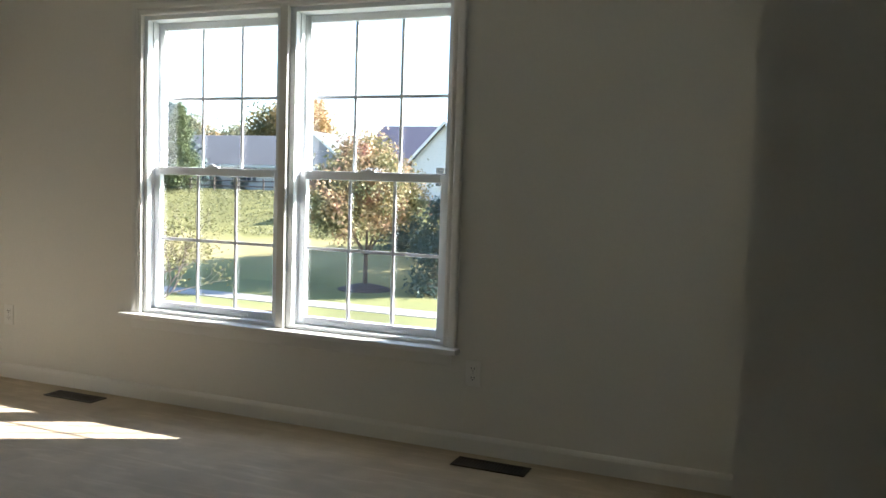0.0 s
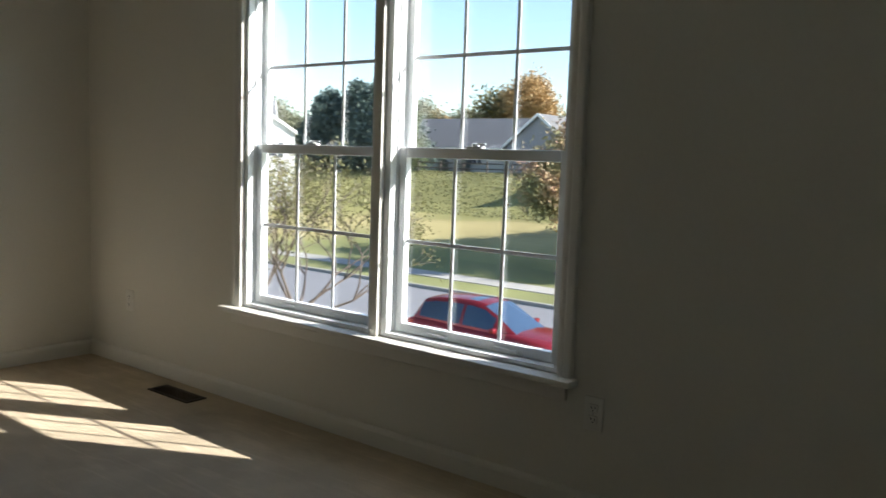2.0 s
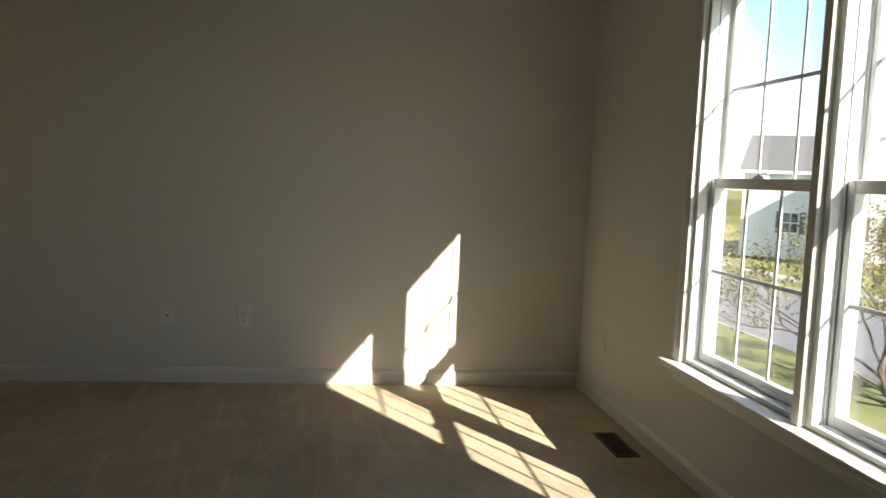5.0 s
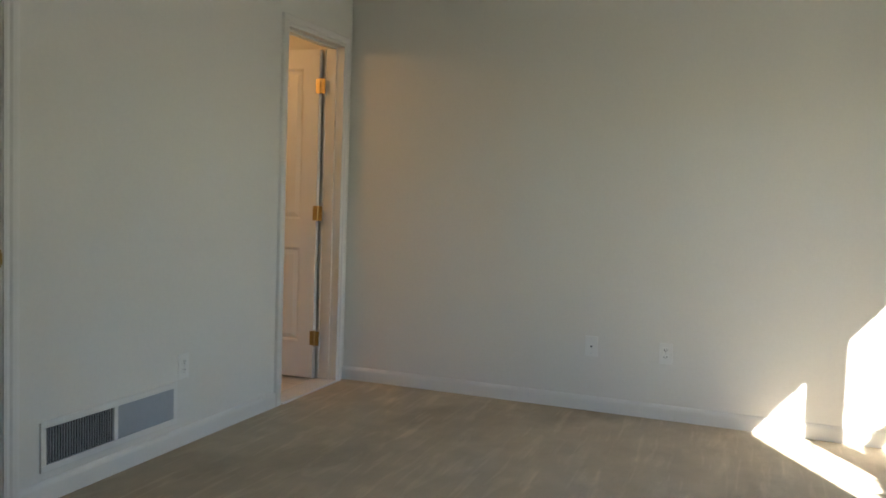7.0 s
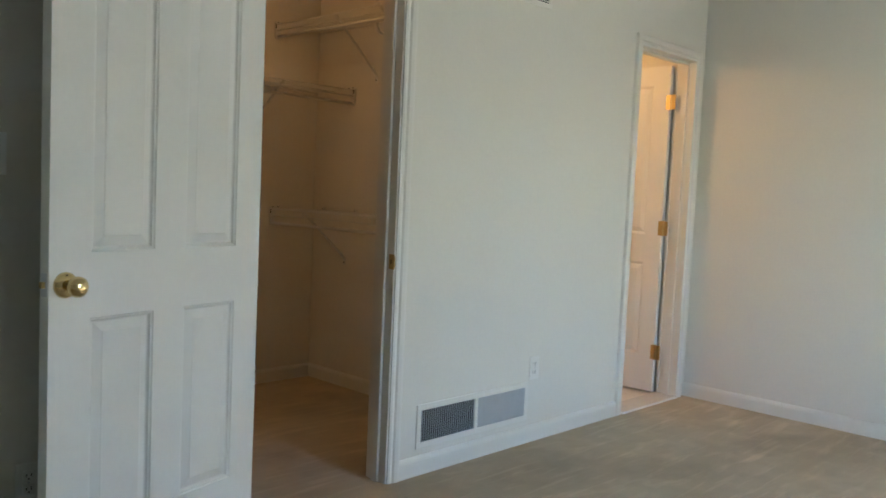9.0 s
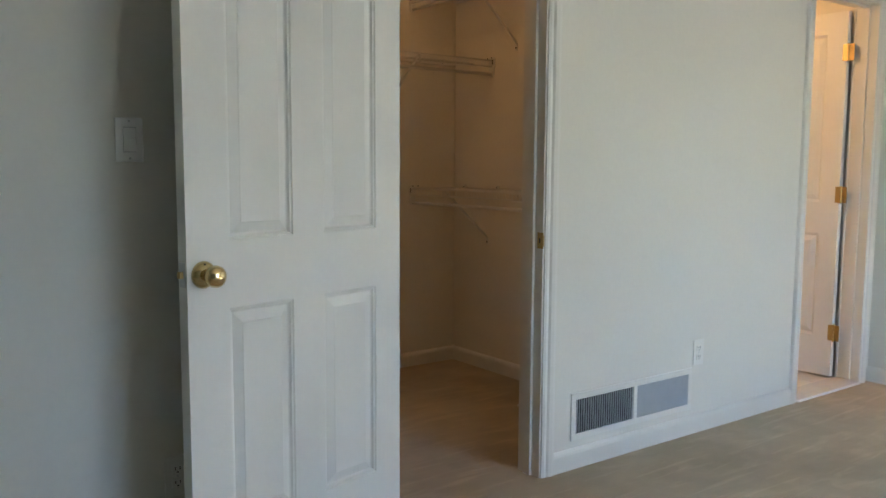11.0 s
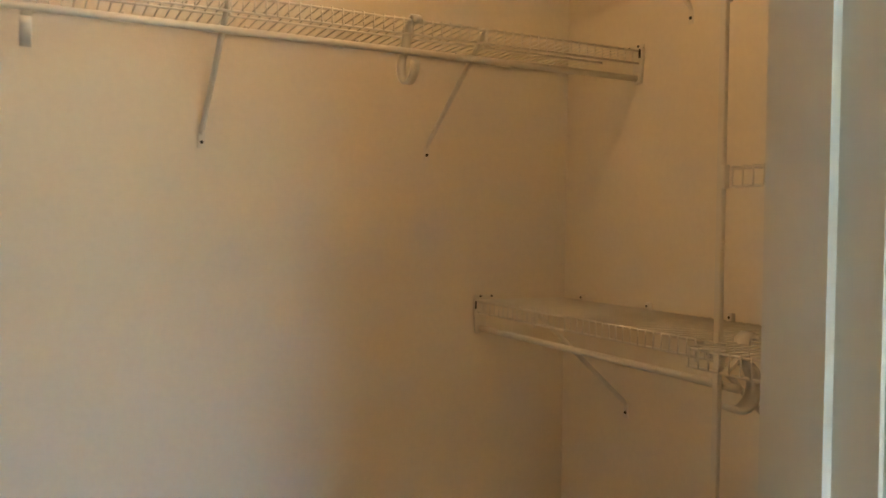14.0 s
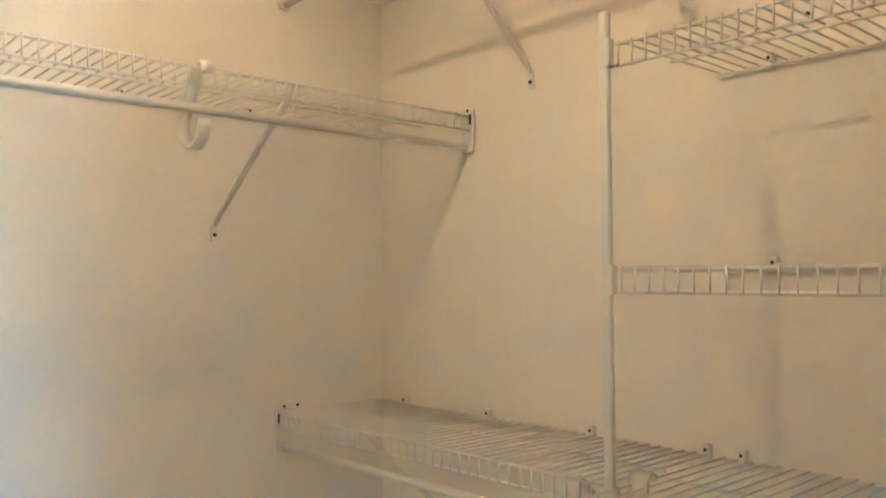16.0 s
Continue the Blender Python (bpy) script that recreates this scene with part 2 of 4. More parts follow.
# closet and bathroom shells
structure("closet_wall_west", boxes((CLW - 0.1, CLW, CLB, SB, 0, H)), CLOSET_WALL, "off-white painted closet side wall")
structure("closet_wall_south", boxes((CLW - 0.1, CLE + 0.1, CLB - 0.1, CLB, 0, H)), CLOSET_WALL, "off-white painted closet back wall")
structure("closet_wall_east", boxes((CLE, CLE + 0.1, CLB, SB, 0, H)), CLOSET_WALL, "off-white painted closet side wall")
structure("closet_ceiling", boxes((CLW - 0.1, CLE + 0.1, CLB - 0.1, SB, H, H + 0.2)), CEIL, "white painted closet ceiling", "ceiling")
structure("bathroom_floor", boxes((0.075, CLW - 0.1, CLB - 0.1, SB + 0.02, -0.2, -0.012)), MARBLE, "pale grout bed of the bathroom floor", "floor")
structure("bathroom_wall_west", boxes((-0.115, 0.075, CLB, SB, -0.2, H)), WALL, "cream painted bathroom wall")
structure("bathroom_wall_south", boxes((-0.115, CLW - 0.1, CLB - 0.1, CLB, -0.1, H)), WALL, "cream painted bathroom wall")
structure("bathroom_ceiling", boxes((-0.115, CLW - 0.1, CLB - 0.1, SB, H, H + 0.2)), CEIL, "white bathroom ceiling", "ceiling")


# ---- trim ----
def board(name, a, b, out, label="white painted baseboard with rounded top"):
    """Baseboard from a to b along the wall; out points into the room."""
    a, b, out = Vector((*a, 0)), Vector((*b, 0)), Vector((*out, 0))
    prof = [(0, 0), (0.013, 0), (0.013, 0.062), (0.010, 0.072), (0.005, 0.079), (0, 0.082)]
    bm = prism(bmesh.new(), [a + out * d + Vector((0, 0, z)) for d, z in prof], b - a)
    return structure(name, bm, TRIM, label, "baseboard")


board("baseboard_north", (0.0, 0), (4.285, 0), (0, -1))
board("baseboard_west", (0, S), (0, -0.013), (1, 0))
board("baseboard_south", (BX1 + 0.062, S), (CX0 - 0.062, S), (0, 1))
board("baseboard_south_east", (CX1 + 0.062, S), (E, S), (0, 1))
board("baseboard_east", (E, S + 0.013), (E, -0.9), (-1, 0))
board("baseboard_corner", (4.285, -0.9), (E - 0.013, -0.9), (0, -1))
board("closet_baseboard_west", (CLW, CLB), (CLW, SB), (1, 0))
board("closet_baseboard_south", (CLW + 0.013, CLB), (CLE, CLB), (0, 1))
board("closet_baseboard_east", (CLE, CLB + 0.013), (CLE, SB), (-1, 0))

CASING = [(0, 0), (0, 0.009), (0.010, 0.012), (0.022, 0.010), (0.030, 0.016), (0.044, 0.018), (0.054, 0.018), (0.058, 0.014), (0.060, 0)]


def casing(name, x0, x1, z0, z1, y, out, foot=True, label="white moulded door casing"):
    """Moulded casing round an opening in a wall along x: two legs and a head, mitred."""
    bm = bmesh.new()
    loops = []
    for d, h in CASING:
        yy = y + out * h
        loops.append([Vector((x0 - d, yy, z0)), Vector((x0 - d, yy, z1 + d)), Vector((x1 + d, yy, z1 + d)), Vector((x1 + d, yy, z0))])
    rings = [[bm.verts.new(p) for p in l] for l in loops]
    n = len(rings)
    for i in range(n):
        a, b = rings[i], rings[(i + 1) % n]
        for k in range(3):
            bm.faces.new((a[k], a[k + 1], b[k + 1], b[k]))
    bm.faces.new([r[0] for r in rings])
    bm.faces.new([r[3] for r in rings][::-1])
    bmesh.ops.recalc_face_normals(bm, faces=bm.faces[:])
    return structure(name, bm, TRIM, label, "trim")


def jamb(name, x0, x1, z1, y0, y1, stop_y):
    """Jamb boards with a stop, lining a doorway from y0 to y1."""
    s = 0.011
    bm = boxes((x0 - J + 0.0005, x0, y0 - 0.002, y1 + 0.002, 0, z1), (x1, x1 + J - 0.0005, y0 - 0.002, y1 + 0.002, 0, z1), (x0 - J + 0.0005, x1 + J - 0.0005, y0 - 0.002, y1 + 0.002, z1, z1 + J - 0.0005))
    for d in ((x0, x0 + s, stop_y, stop_y + 0.034, 0, z1 - s), (x1 - s, x1, stop_y, stop_y + 0.034, 0, z1 - s), (x0, x1, stop_y, stop_y + 0.034, z1 - s, z1)):
        box(bm, *d)
    return structure(name, bm, TRIM, "white painted door jamb with stop", "door jamb")


jamb("closet_jamb", CX0, CX1, CH, SB, S, S - 0.075)
jamb("bathroom_jamb", BX0, BX1, BH, SB, S, SB + 0.04)
casing("closet_casing", CX0 - 0.006, CX1 + 0.006, 0, CH, S, 1)
casing("closet_casing_inner", CX0 - 0.006, CX1 + 0.006, 0, CH, SB, -1)
casing("bathroom_casing", BX0 - 0.006 + 0.01, BX1 + 0.006, 0, BH, S, 1)
casing("bathroom_casing_inner", BX0 + 0.004, BX1 + 0.006, 0, BH, SB, -1)
structure("bathroom_threshold", bevelled(boxes((BX0, BX1, SB - 0.01, S + 0.02, -0.01, 0.012)), 0.004), MARBLE, "white marble threshold strip", "threshold")


# ---- doors ----
def panel_door(name, width, height, thick, label, sl=0.097):
    """A four-panel moulded door leaf: hinge edge at x=0, latch at x=width, face at y=0, back at y=-thick."""
    door = thing(name, label, "door")
    sh, mid = 0.105, 0.109
    pw = (width - sh - sl - mid) / 2
    cols = [(sh, sh + pw), (sh + pw + mid, width - sl)]
    rows = [(0.235, 0.815), (0.990, height - 0.115)]
    bm = bmesh.new()
    xs = sorted({0, width, *[v for c in cols for v in c]})
    zs = sorted({0.012, height, *[v for r in rows for v in r]})

    def is_panel(xa, xb, za, zb):
        return any(abs(xa - c[0]) < 1e-6 and abs(xb - c[1]) < 1e-6 for c in cols) and any(abs(za - r[0]) < 1e-6 and abs(zb - r[1]) < 1e-6 for r in rows)
    for y, sign in ((0, 1), (-thick, -1)):
        for xa, xb in zip(xs, xs[1:]):
            for za, zb in zip(zs, zs[1:]):
                if not is_panel(xa, xb, za, zb):
                    vs = [bm.verts.new(p) for p in ((xa, y, za), (xb, y, za), (xb, y, zb), (xa, y, zb))]
                    bm.faces.new(vs)
                    continue
                # moulded recess and raised field
                steps = [(0, 0), (0.003, -0.004), (0.007, -0.0045), (0.011, -0.0105), (0.015, -0.012), (0.040, -0.004), (0.042, -0.0028)]
                rings = []
                for d, h in steps:
                    yy = y + sign * h
                    rings.append([bm.verts.new(p) for p in ((xa + d, yy, za + d), (xb - d, yy, za + d), (xb - d, yy, zb - d), (xa + d, yy, zb - d))])
                for a, b in zip(rings, rings[1:]):
                    for k in range(4):
                        bm.faces.new((a[k], a[(k + 1) % 4], b[(k + 1) % 4], b[k]))
                bm.faces.new(rings[-1])
    for x in (0, width):
        bm.faces.new([bm.verts.new(p) for p in ((x, 0, 0.012), (x, -thick, 0.012), (x, -thick, height), (x, 0, height))])
    for z in (0.012, height):
        bm.faces.new([bm.verts.new(p) for p in ((0, 0, z), (width, 0, z), (width, -thick, z), (0, -thick, z))])
    bmesh.ops.remove_doubles(bm, verts=bm.verts[:], dist=1e-5)
    bmesh.ops.recalc_face_normals(bm, faces=bm.faces[:])
    part("leaf", bm, DOOR, door)
    return door


def knob(door, x, z, side, thick):
    y = 0 if side > 0 else -thick
    k = part("knob", lathe(bmesh.new(), [(0.012, 0.011), (0.030, 0.011), (0.034, 0.016), (0.040, 0.024), (0.050, 0.0275), (0.060, 0.026), (0.067, 0.020), (0.071, 0.011), (0.0715, 0.003)], (x, y, z), (0, side, 0), 28), KNOB, door, "polished brass round knob", True)
    part("rose", lathe(bmesh.new(), [(0.0, 0.034), (0.004, 0.034), (0.010, 0.031), (0.016, 0.023), (0.019, 0.013)], (x, y, z), (0, side, 0), 28), KNOB, k, "", True)
    part("privacy_hole", rod(bmesh.new(), (x + 0.004, y, z + 0.026), (x + 0.004, y + side * 0.0142, z + 0.026), 0.0028, 10), SLOT, k)


def hinge(parent, at, leaf_dir, jamb_dir, name="hinge"):
    """Butt hinge: a knuckle barrel with tips and two leaves."""
    x, y, z = at
    h = thing(name, "brass butt hinge", "hinge") if parent is None else None
    bm = bmesh.new()
    for k in range(5):
        rod(bm, (x, y, z - 0.044 + k * 0.0178), (x, y, z - 0.044 + k * 0.0178 + 0.0168), 0.0062, 12)
    rod(bm, (x, y, z + 0.044), (x, y, z + 0.050), 0.0045, 10)
    rod(bm, (x, y, z - 0.050), (x, y, z - 0.044), 0.0045, 10)
    for d in (leaf_dir, jamb_dir):
        d = Vector(d)
        n = Vector((-d.y, d.x, 0)) * 0.0012
        p, q = Vector((x, y, z)), Vector((x, y, z)) + d * 0.031
        prism(bm, [p - n + Vector((0, 0, -0.044)), q - n + Vector((0, 0, -0.044)), q - n + Vector((0, 0, 0.044)), p - n + Vector((0, 0, 0.044))], n * 2)
        for dz in (-0.03, 0.0, 0.03):
            c = p + d * (0.018 + 0.008 * (dz == 0)) + Vector((0, 0, dz))
            rod(bm, c - n * 1.6, c + n * 1.6, 0.0035, 8)
    return part(name, bm, BRASS, parent, "brass butt hinge")


CW = 0.750         # width of the closet door
closet_door = panel_door("closet_door", CW, 2.02, 0.035, "white four-panel closet door standing wide open, brass knob", 0.120)
knob(closet_door, CW - 0.046, 0.908, 1, 0.035)
latch = part("latch_plate", bevelled(boxes((CW - 0.0005, CW + 0.0015, -0.030, -0.005, 0.88, 0.94)), 0.0006, 1), STEEL, closet_door, "pale metal latch plate")
part("latch_bolt", boxes((CW + 0.001, CW + 0.011, -0.024, -0.012, 0.902, 0.918)), BRASS, latch)
closet_door.matrix_basis = pose(3.160, -3.764, 0.0, 0, 0, 13.9)
for z in (0.25, 1.03, 1.80):
    hinge(closet_door, (-0.006, -0.039, z), (1, 0, 0), (-0.8, -0.6, 0))

bath_door = panel_door("bathroom_door", 0.59, 2.02, 0.035, "white four-panel bathroom door opened inward on brass hinges")
bath_door.matrix_basis = pose(0.140, SB - 0.024, 0.0, 0, 0, -87)
for z in (0.262, 1.032, 1.80):
    hinge(bath_door, (-0.010, 0.004, z), (1, -0.06, 0), (-1, -0.06, 0))

strike = thing("strike_plate", "brass strike plate let into the closet jamb", "strike plate")
part("plate", bevelled(boxes((CX0 - 0.0005, CX0 + 0.0025, S - 0.026, S + 0.005, 0.875, 0.935)), 0.0006, 1), BRASS, strike)
part("lip", rod(bmesh.new(), (CX0 + 0.002, S + 0.006, 0.885), (CX0 + 0.002, S + 0.006, 0.925), 0.004, 8), BRASS, strike)
part("hole", boxes((CX0 + 0.0026, CX0 + 0.0032, S - 0.016, S - 0.009, 0.896, 0.914)), SLOT, strike)


# ---- window ----
def sash(win, name, x0, x1, z0, z1, y0, y1, bottom, top, st):
    s = part(name, bevelled(boxes((x0, x0 + st, y0, y1, z0, z1)), 0.003), VINYL, win)
    part("stile", bevelled(boxes((x1 - st, x1, y0, y1, z0, z1)), 0.003), VINYL, s)
    part("rail", bevelled(boxes((x0 + st, x1 - st, y0 + 0.001, y1 - 0.001, z0, z0 + bottom)), 0.003), VINYL, s)
    part("rail", bevelled(boxes((x0 + st, x1 - st, y0 + 0.001, y1 - 0.001, z1 - top, z1)), 0.003), VINYL, s)
    gx0, gx1, gz0, gz1 = x0 + st, x1 - st, z0 + bottom, z1 - top
    ym = (y0 + y1) / 2
    for k in (1, 2):
        x = gx0 + (gx1 - gx0) * k / 3
        part("muntin", bevelled(boxes((x - 0.0075, x + 0.0075, ym - 0.0025, ym + 0.0025, gz0, gz1)), 0.001, 1), VINYL, s)
    zm = (gz0 + gz1) / 2
    part("muntin", bevelled(boxes((gx0, gx1, ym - 0.0022, ym + 0.0022, zm - 0.0075, zm + 0.0075)), 0.001, 1), VINYL, s)
    g = part("pane", boxes((gx0 - 0.004, gx1 + 0.004, ym + 0.010, ym + 0.014, gz0 - 0.004, gz1 + 0.004)), GLASS, s)
    g.visible_shadow = False
    return s


def hung_window(name, x0, x1, z0, z1):
    w = thing(name, "white double-hung window with colonial grilles", "window", "double window", "structure")
    f = 0.030
    part("frame", boxes((x0, x0 + f, 0.012, 0.129, z0, z1), (x1 - f, x1, 0.012, 0.129, z0, z1), (x0 + f, x1 - f, 0.012, 0.13, z1 - 0.030, z1), (x0 + f, x1 - f, 0.012, 0.17, z0, z0 + 0.016)), VINYL, w)
    part("track", boxes((x0 + f, x0 + f + 0.006, 0.048, 0.054, z0 + 0.016, z1 - f), (x1 - f - 0.006, x1 - f, 0.048, 0.054, z0 + 0.016, z1 - f), (x0 + f, x0 + f + 0.006, 0.0915, 0.0955, z0 + 0.016, z1 - f), (x1 - f - 0.006, x1 - f, 0.0915, 0.0955, z0 + 0.016, z1 - f)), VINYL, w)
    sash(w, "lower_sash", x0 + f + 0.002, x1 - f - 0.002, z0 + 0.017, 1.209, 0.058, 0.090, 0.038, 0.040, 0.037)
    sash(w, "upper_sash", x0 + f + 0.002, x1 - f - 0.002, 1.169, z1 - 0.031, 0.097, 0.127, 0.040, 0.035, 0.028)
    xm = (x0 + x1) / 2 - 0.02
    lock = part("sash_lock", bevelled(boxes((xm - 0.035, xm + 0.035, 0.055, 0.081, 1.209, 1.217)), 0.002), VINYL, w, "white cam sash lock")
    part("cam", lathe(bmesh.new(), [(0, 0.014), (0.010, 0.013), (0.012, 0.008)], (xm, 0.068, 1.217), (0, 0, 1), 14), VINYL, lock)
    part("lever", bevelled(boxes((xm - 0.004, xm + 0.046, 0.061, 0.071, 1.222, 1.229)), 0.002), VINYL, lock)
    for dx in (-0.16, 0.16):
        part("lift", bevelled(boxes((xm + 0.02 + dx - 0.05, xm + 0.02 + dx + 0.05, 0.049, 0.059, z0 + 0.030, z0 + 0.038)), 0.002), VINYL, w)
    return w


WM0, WM1 = 2.172, 2.214
hung_window("window_1", WX0, WM0, WZ0 + 0.006, WZ1)
hung_window("window_2", WM1, WX1, WZ0 + 0.006, WZ1)
structure("window_mullion", bevelled(boxes((WM0, WM1, -0.014, 0.129, WZ0 + 0.006, WZ1)), 0.003), TRIM, "white painted mullion between two windows", "trim")
casing("window_casing", WX0 + 0.006, WX1 - 0.006, WZ0 + 0.006, WZ1 - 0.006, 0.0, -1, label="white moulded window casing")
structure("window_jamb", boxes((WX0 - 0.001, WX0 + 0.008, 0.0, 0.012, WZ0 + 0.006, WZ1), (WX1 - 0.008, WX1 + 0.001, 0.0, 0.012, WZ0 + 0.006, WZ1), (WX0, WX1, 0, 0.012, WZ1 - 0.008, WZ1)), TRIM, "white window jamb extension", "trim")
structure("window_stool", bevelled(boxes((1.245, 3.116, -0.062, 0.0, WZ0 - 0.019, WZ0 + 0.004), (WX0, WX1, -0.002, 0.016, WZ0 - 0.019, WZ0 + 0.004)), 0.004), TRIM, "white painted window stool", "window sill")
structure("window_apron", bevelled(boxes((1.29, 3.08, -0.016, -0.001, WZ0 - 0.075, WZ0 - 0.019)), 0.004), TRIM, "white painted apron under window stool", "trim")
structure("outer_casing", boxes((WX0 - 0.09, WX0, 0.129, 0.142, WZ0 - 0.03, WZ1 + 0.09), (WX1, WX1 + 0.09, 0.129, 0.142, WZ0 - 0.03, WZ1 + 0.09), (WM0, WM1, 0.129, 0.142, WZ0, WZ1), (WX0 - 0.09, WX1 + 0.09, 0.172, 0.19, WZ0 - 0.07, WZ0 - 0.03)), TRIM, "white outer window casing", "trim")


# ---- wall plates and registers ----
def plate(kind, at, turn, label):
    """Cover plate facing +y in its own frame: outlet, jack, switch."""
    p = thing(kind, label, "outlet" if kind != "light_switch" else "light switch", "", "", at, turn)
    part("cover_plate", bevelled(boxes((-0.035, 0.035, 0, 0.006, -0.057, 0.057)), 0.0025), SWITCH if kind == "light_switch" else PLATE, p)
    if kind == "wall_outlet":
        for dz in (-0.0195, 0.0195):
            f = part("receptacle", bevelled(boxes((-0.0165, 0.0165, 0.005, 0.0085, dz - 0.014, dz + 0.014)), 0.003), PLATE, p)
            for dx in (-0.0065, 0.0065):
                part("slot", boxes((dx - 0.0012, dx + 0.0012, 0.0085, 0.0089, dz - 0.002, dz + 0.007)), SLOT, f)
            part("slot", rod(bmesh.new(), (0, 0.0085, dz - 0.008), (0, 0.0089, dz - 0.008), 0.0026, 10), SLOT, f)
        part("screw", rod(bmesh.new(), (0, 0.006, 0), (0, 0.0075, 0), 0.003, 10), STEEL, p)
    elif kind == "light_switch":
        part("rocker_frame", bevelled(boxes((-0.0175, 0.0175, 0.005, 0.0075, -0.034, 0.034)), 0.001), SWITCH, p)
        # raised grey plate paints the shadow line round the rocker
        part("recess_shade", boxes((-0.0163, 0.0163, 0.0074, 0.0078, -0.0322, 0.0322)), RECESS_SHADE, p, "thin grey plate coloured as the recess shadow round the rocker")
        part("rocker", prism(bmesh.new(), [(-0.0155, 0.0076, -0.031), (-0.0155, 0.0125, -0.031), (-0.0155, 0.0085, 0.0), (-0.0155, 0.0095, 0.031), (-0.0155, 0.0076, 0.031)], (0.031, 0, 0)), SWITCH, p)
        for dz in (-0.048, 0.048):
            part("screw", rod(bmesh.new(), (0, 0.006, dz), (0, 0.0072, dz), 0.003, 10), STEEL, p)
    else:
        part("jack", bevelled(boxes((-0.008, 0.008, 0.005, 0.009, -0.009, 0.009)), 0.001), PLATE, p)
        part("socket", boxes((-0.005, 0.005, 0.009, 0.0094, -0.005, 0.005)), SLOT, p)
        for dz in (-0.040, 0.040):
            part("screw", rod(bmesh.new(), (0, 0.006, dz), (0, 0.0072, dz), 0.003, 10), STEEL, p)
    return p


plate("wall_jack", (0, -2.292, 0.362), -90, "ivory wall jack plate with small socket")
plate("wall_outlet", (0, -1.890, 0.362), -90, "ivory duplex wall outlet")
plate("wall_outlet", (3.181, 0, 0.352), 180, "ivory duplex wall outlet near the window")
plate("wall_outlet", (0.403, 0, 0.358), 180, "ivory duplex wall outlet near the room corner")
plate("wall_outlet", (1.533, S, 0.363), 0, "ivory duplex wall outlet above a return grille")
plate("wall_outlet", (3.843, S, 0.320), 0, "ivory duplex wall outlet behind the open door")
plate("light_switch", (3.942, S, 1.240), 0, "white rocker light switch beside the open door")


def return_grille(x0, x1, z0, z1):
    g = thing("return_air_grille", "white return-air grille with two slatted bays", "vent", "", "", ((x0 + x1) / 2, S, z0))
    w, h = x1 - x0, z1 - z0
    b = 0.026
    part("frame", bevelled(boxes((-w / 2, w / 2, 0.0, 0.008, 0, b), (-w / 2, w / 2, 0.0, 0.008, h - b, h), (-w / 2, -w / 2 + b, 0, 0.008, b, h - b), (w / 2 - b, w / 2, 0, 0.008, b, h - b), (-0.011, 0.011, 0, 0.008, b, h - b)), 0.0015, 1), TRIM, g)
    # flat sheet on the wall, its colour painting the unlit hollow behind the slats
    part("duct_shade", boxes((-w / 2 + b, w / 2 - b, 0.0005, 0.0012, b, h - b)), DUCT_SHADE, g)
    for side, mat, slope in ((1, PALE, -0.45), (-1, PALE, 0.75)):
        a, e = (0.011, w / 2 - b) if side > 0 else (-w / 2 + b, -0.011)
        n = 26
        first = None
        for k in range(n):
            x = a + (e - a) * (k + 0.5) / n
            if first is None:
                bm = bmesh.new()
                vs = box(bm, -0.0011, 0.0011, -0.0045, 0.0045, b, h - b)
                bmesh.ops.rotate(bm, verts=vs, cent=(0, 0, 0), matrix=Matrix.Rotation(slope, 3, "Z"))
                o = part("slat", bm, mat, g)
                first = o.data
            else:
                o = new("slat", first)
                o.parent = g
            o.location = (x, 0.0052, 0)
    return g


return_grille(1.575, 2.318, 0.112, 0.300)


def floor_register(x0, x1, y0, y1):
    r = thing("floor_register", "dark brown slotted metal floor register", "vent", "floor registers", "", ((x0 + x1) / 2, (y0 + y1) / 2, 0))
    w, d = x1 - x0, y1 - y0
    part("frame", bevelled(boxes((-w / 2, w / 2, -d / 2, -d / 2 + 0.016, 0, 0.006), (-w / 2, w / 2, d / 2 - 0.016, d / 2, 0, 0.006), (-w / 2, -w / 2 + 0.02, -d / 2 + 0.016, d / 2 - 0.016, 0, 0.006), (w / 2 - 0.02, w / 2, -d / 2 + 0.016, d / 2 - 0.016, 0, 0.006)), 0.0015, 1), BRONZE, r)
    # black sheet on the carpet paints the shade below the slats
    part("opening", boxes((-w / 2 + 0.02, w / 2 - 0.02, -d / 2 + 0.016, d / 2 - 0.016, 0.0005, 0.0015)), SLOT, r)
    data = None
    n = 20
    for k in range(n):
        x = -w / 2 + 0.02 + (w - 0.04) * (k + 0.5) / n
        if data is None:
            data = mesh("slat", boxes((-0.003, 0.003, -d / 2 + 0.016, d / 2 - 0.016, 0.001, 0.005)), BRONZE)
        o = new("slat", data)
        o.parent, o.location = r, (x, 0, 0)


floor_register(0.875, 1.200, -0.195, -0.085)
floor_register(3.160, 3.480, -0.190, -0.080)


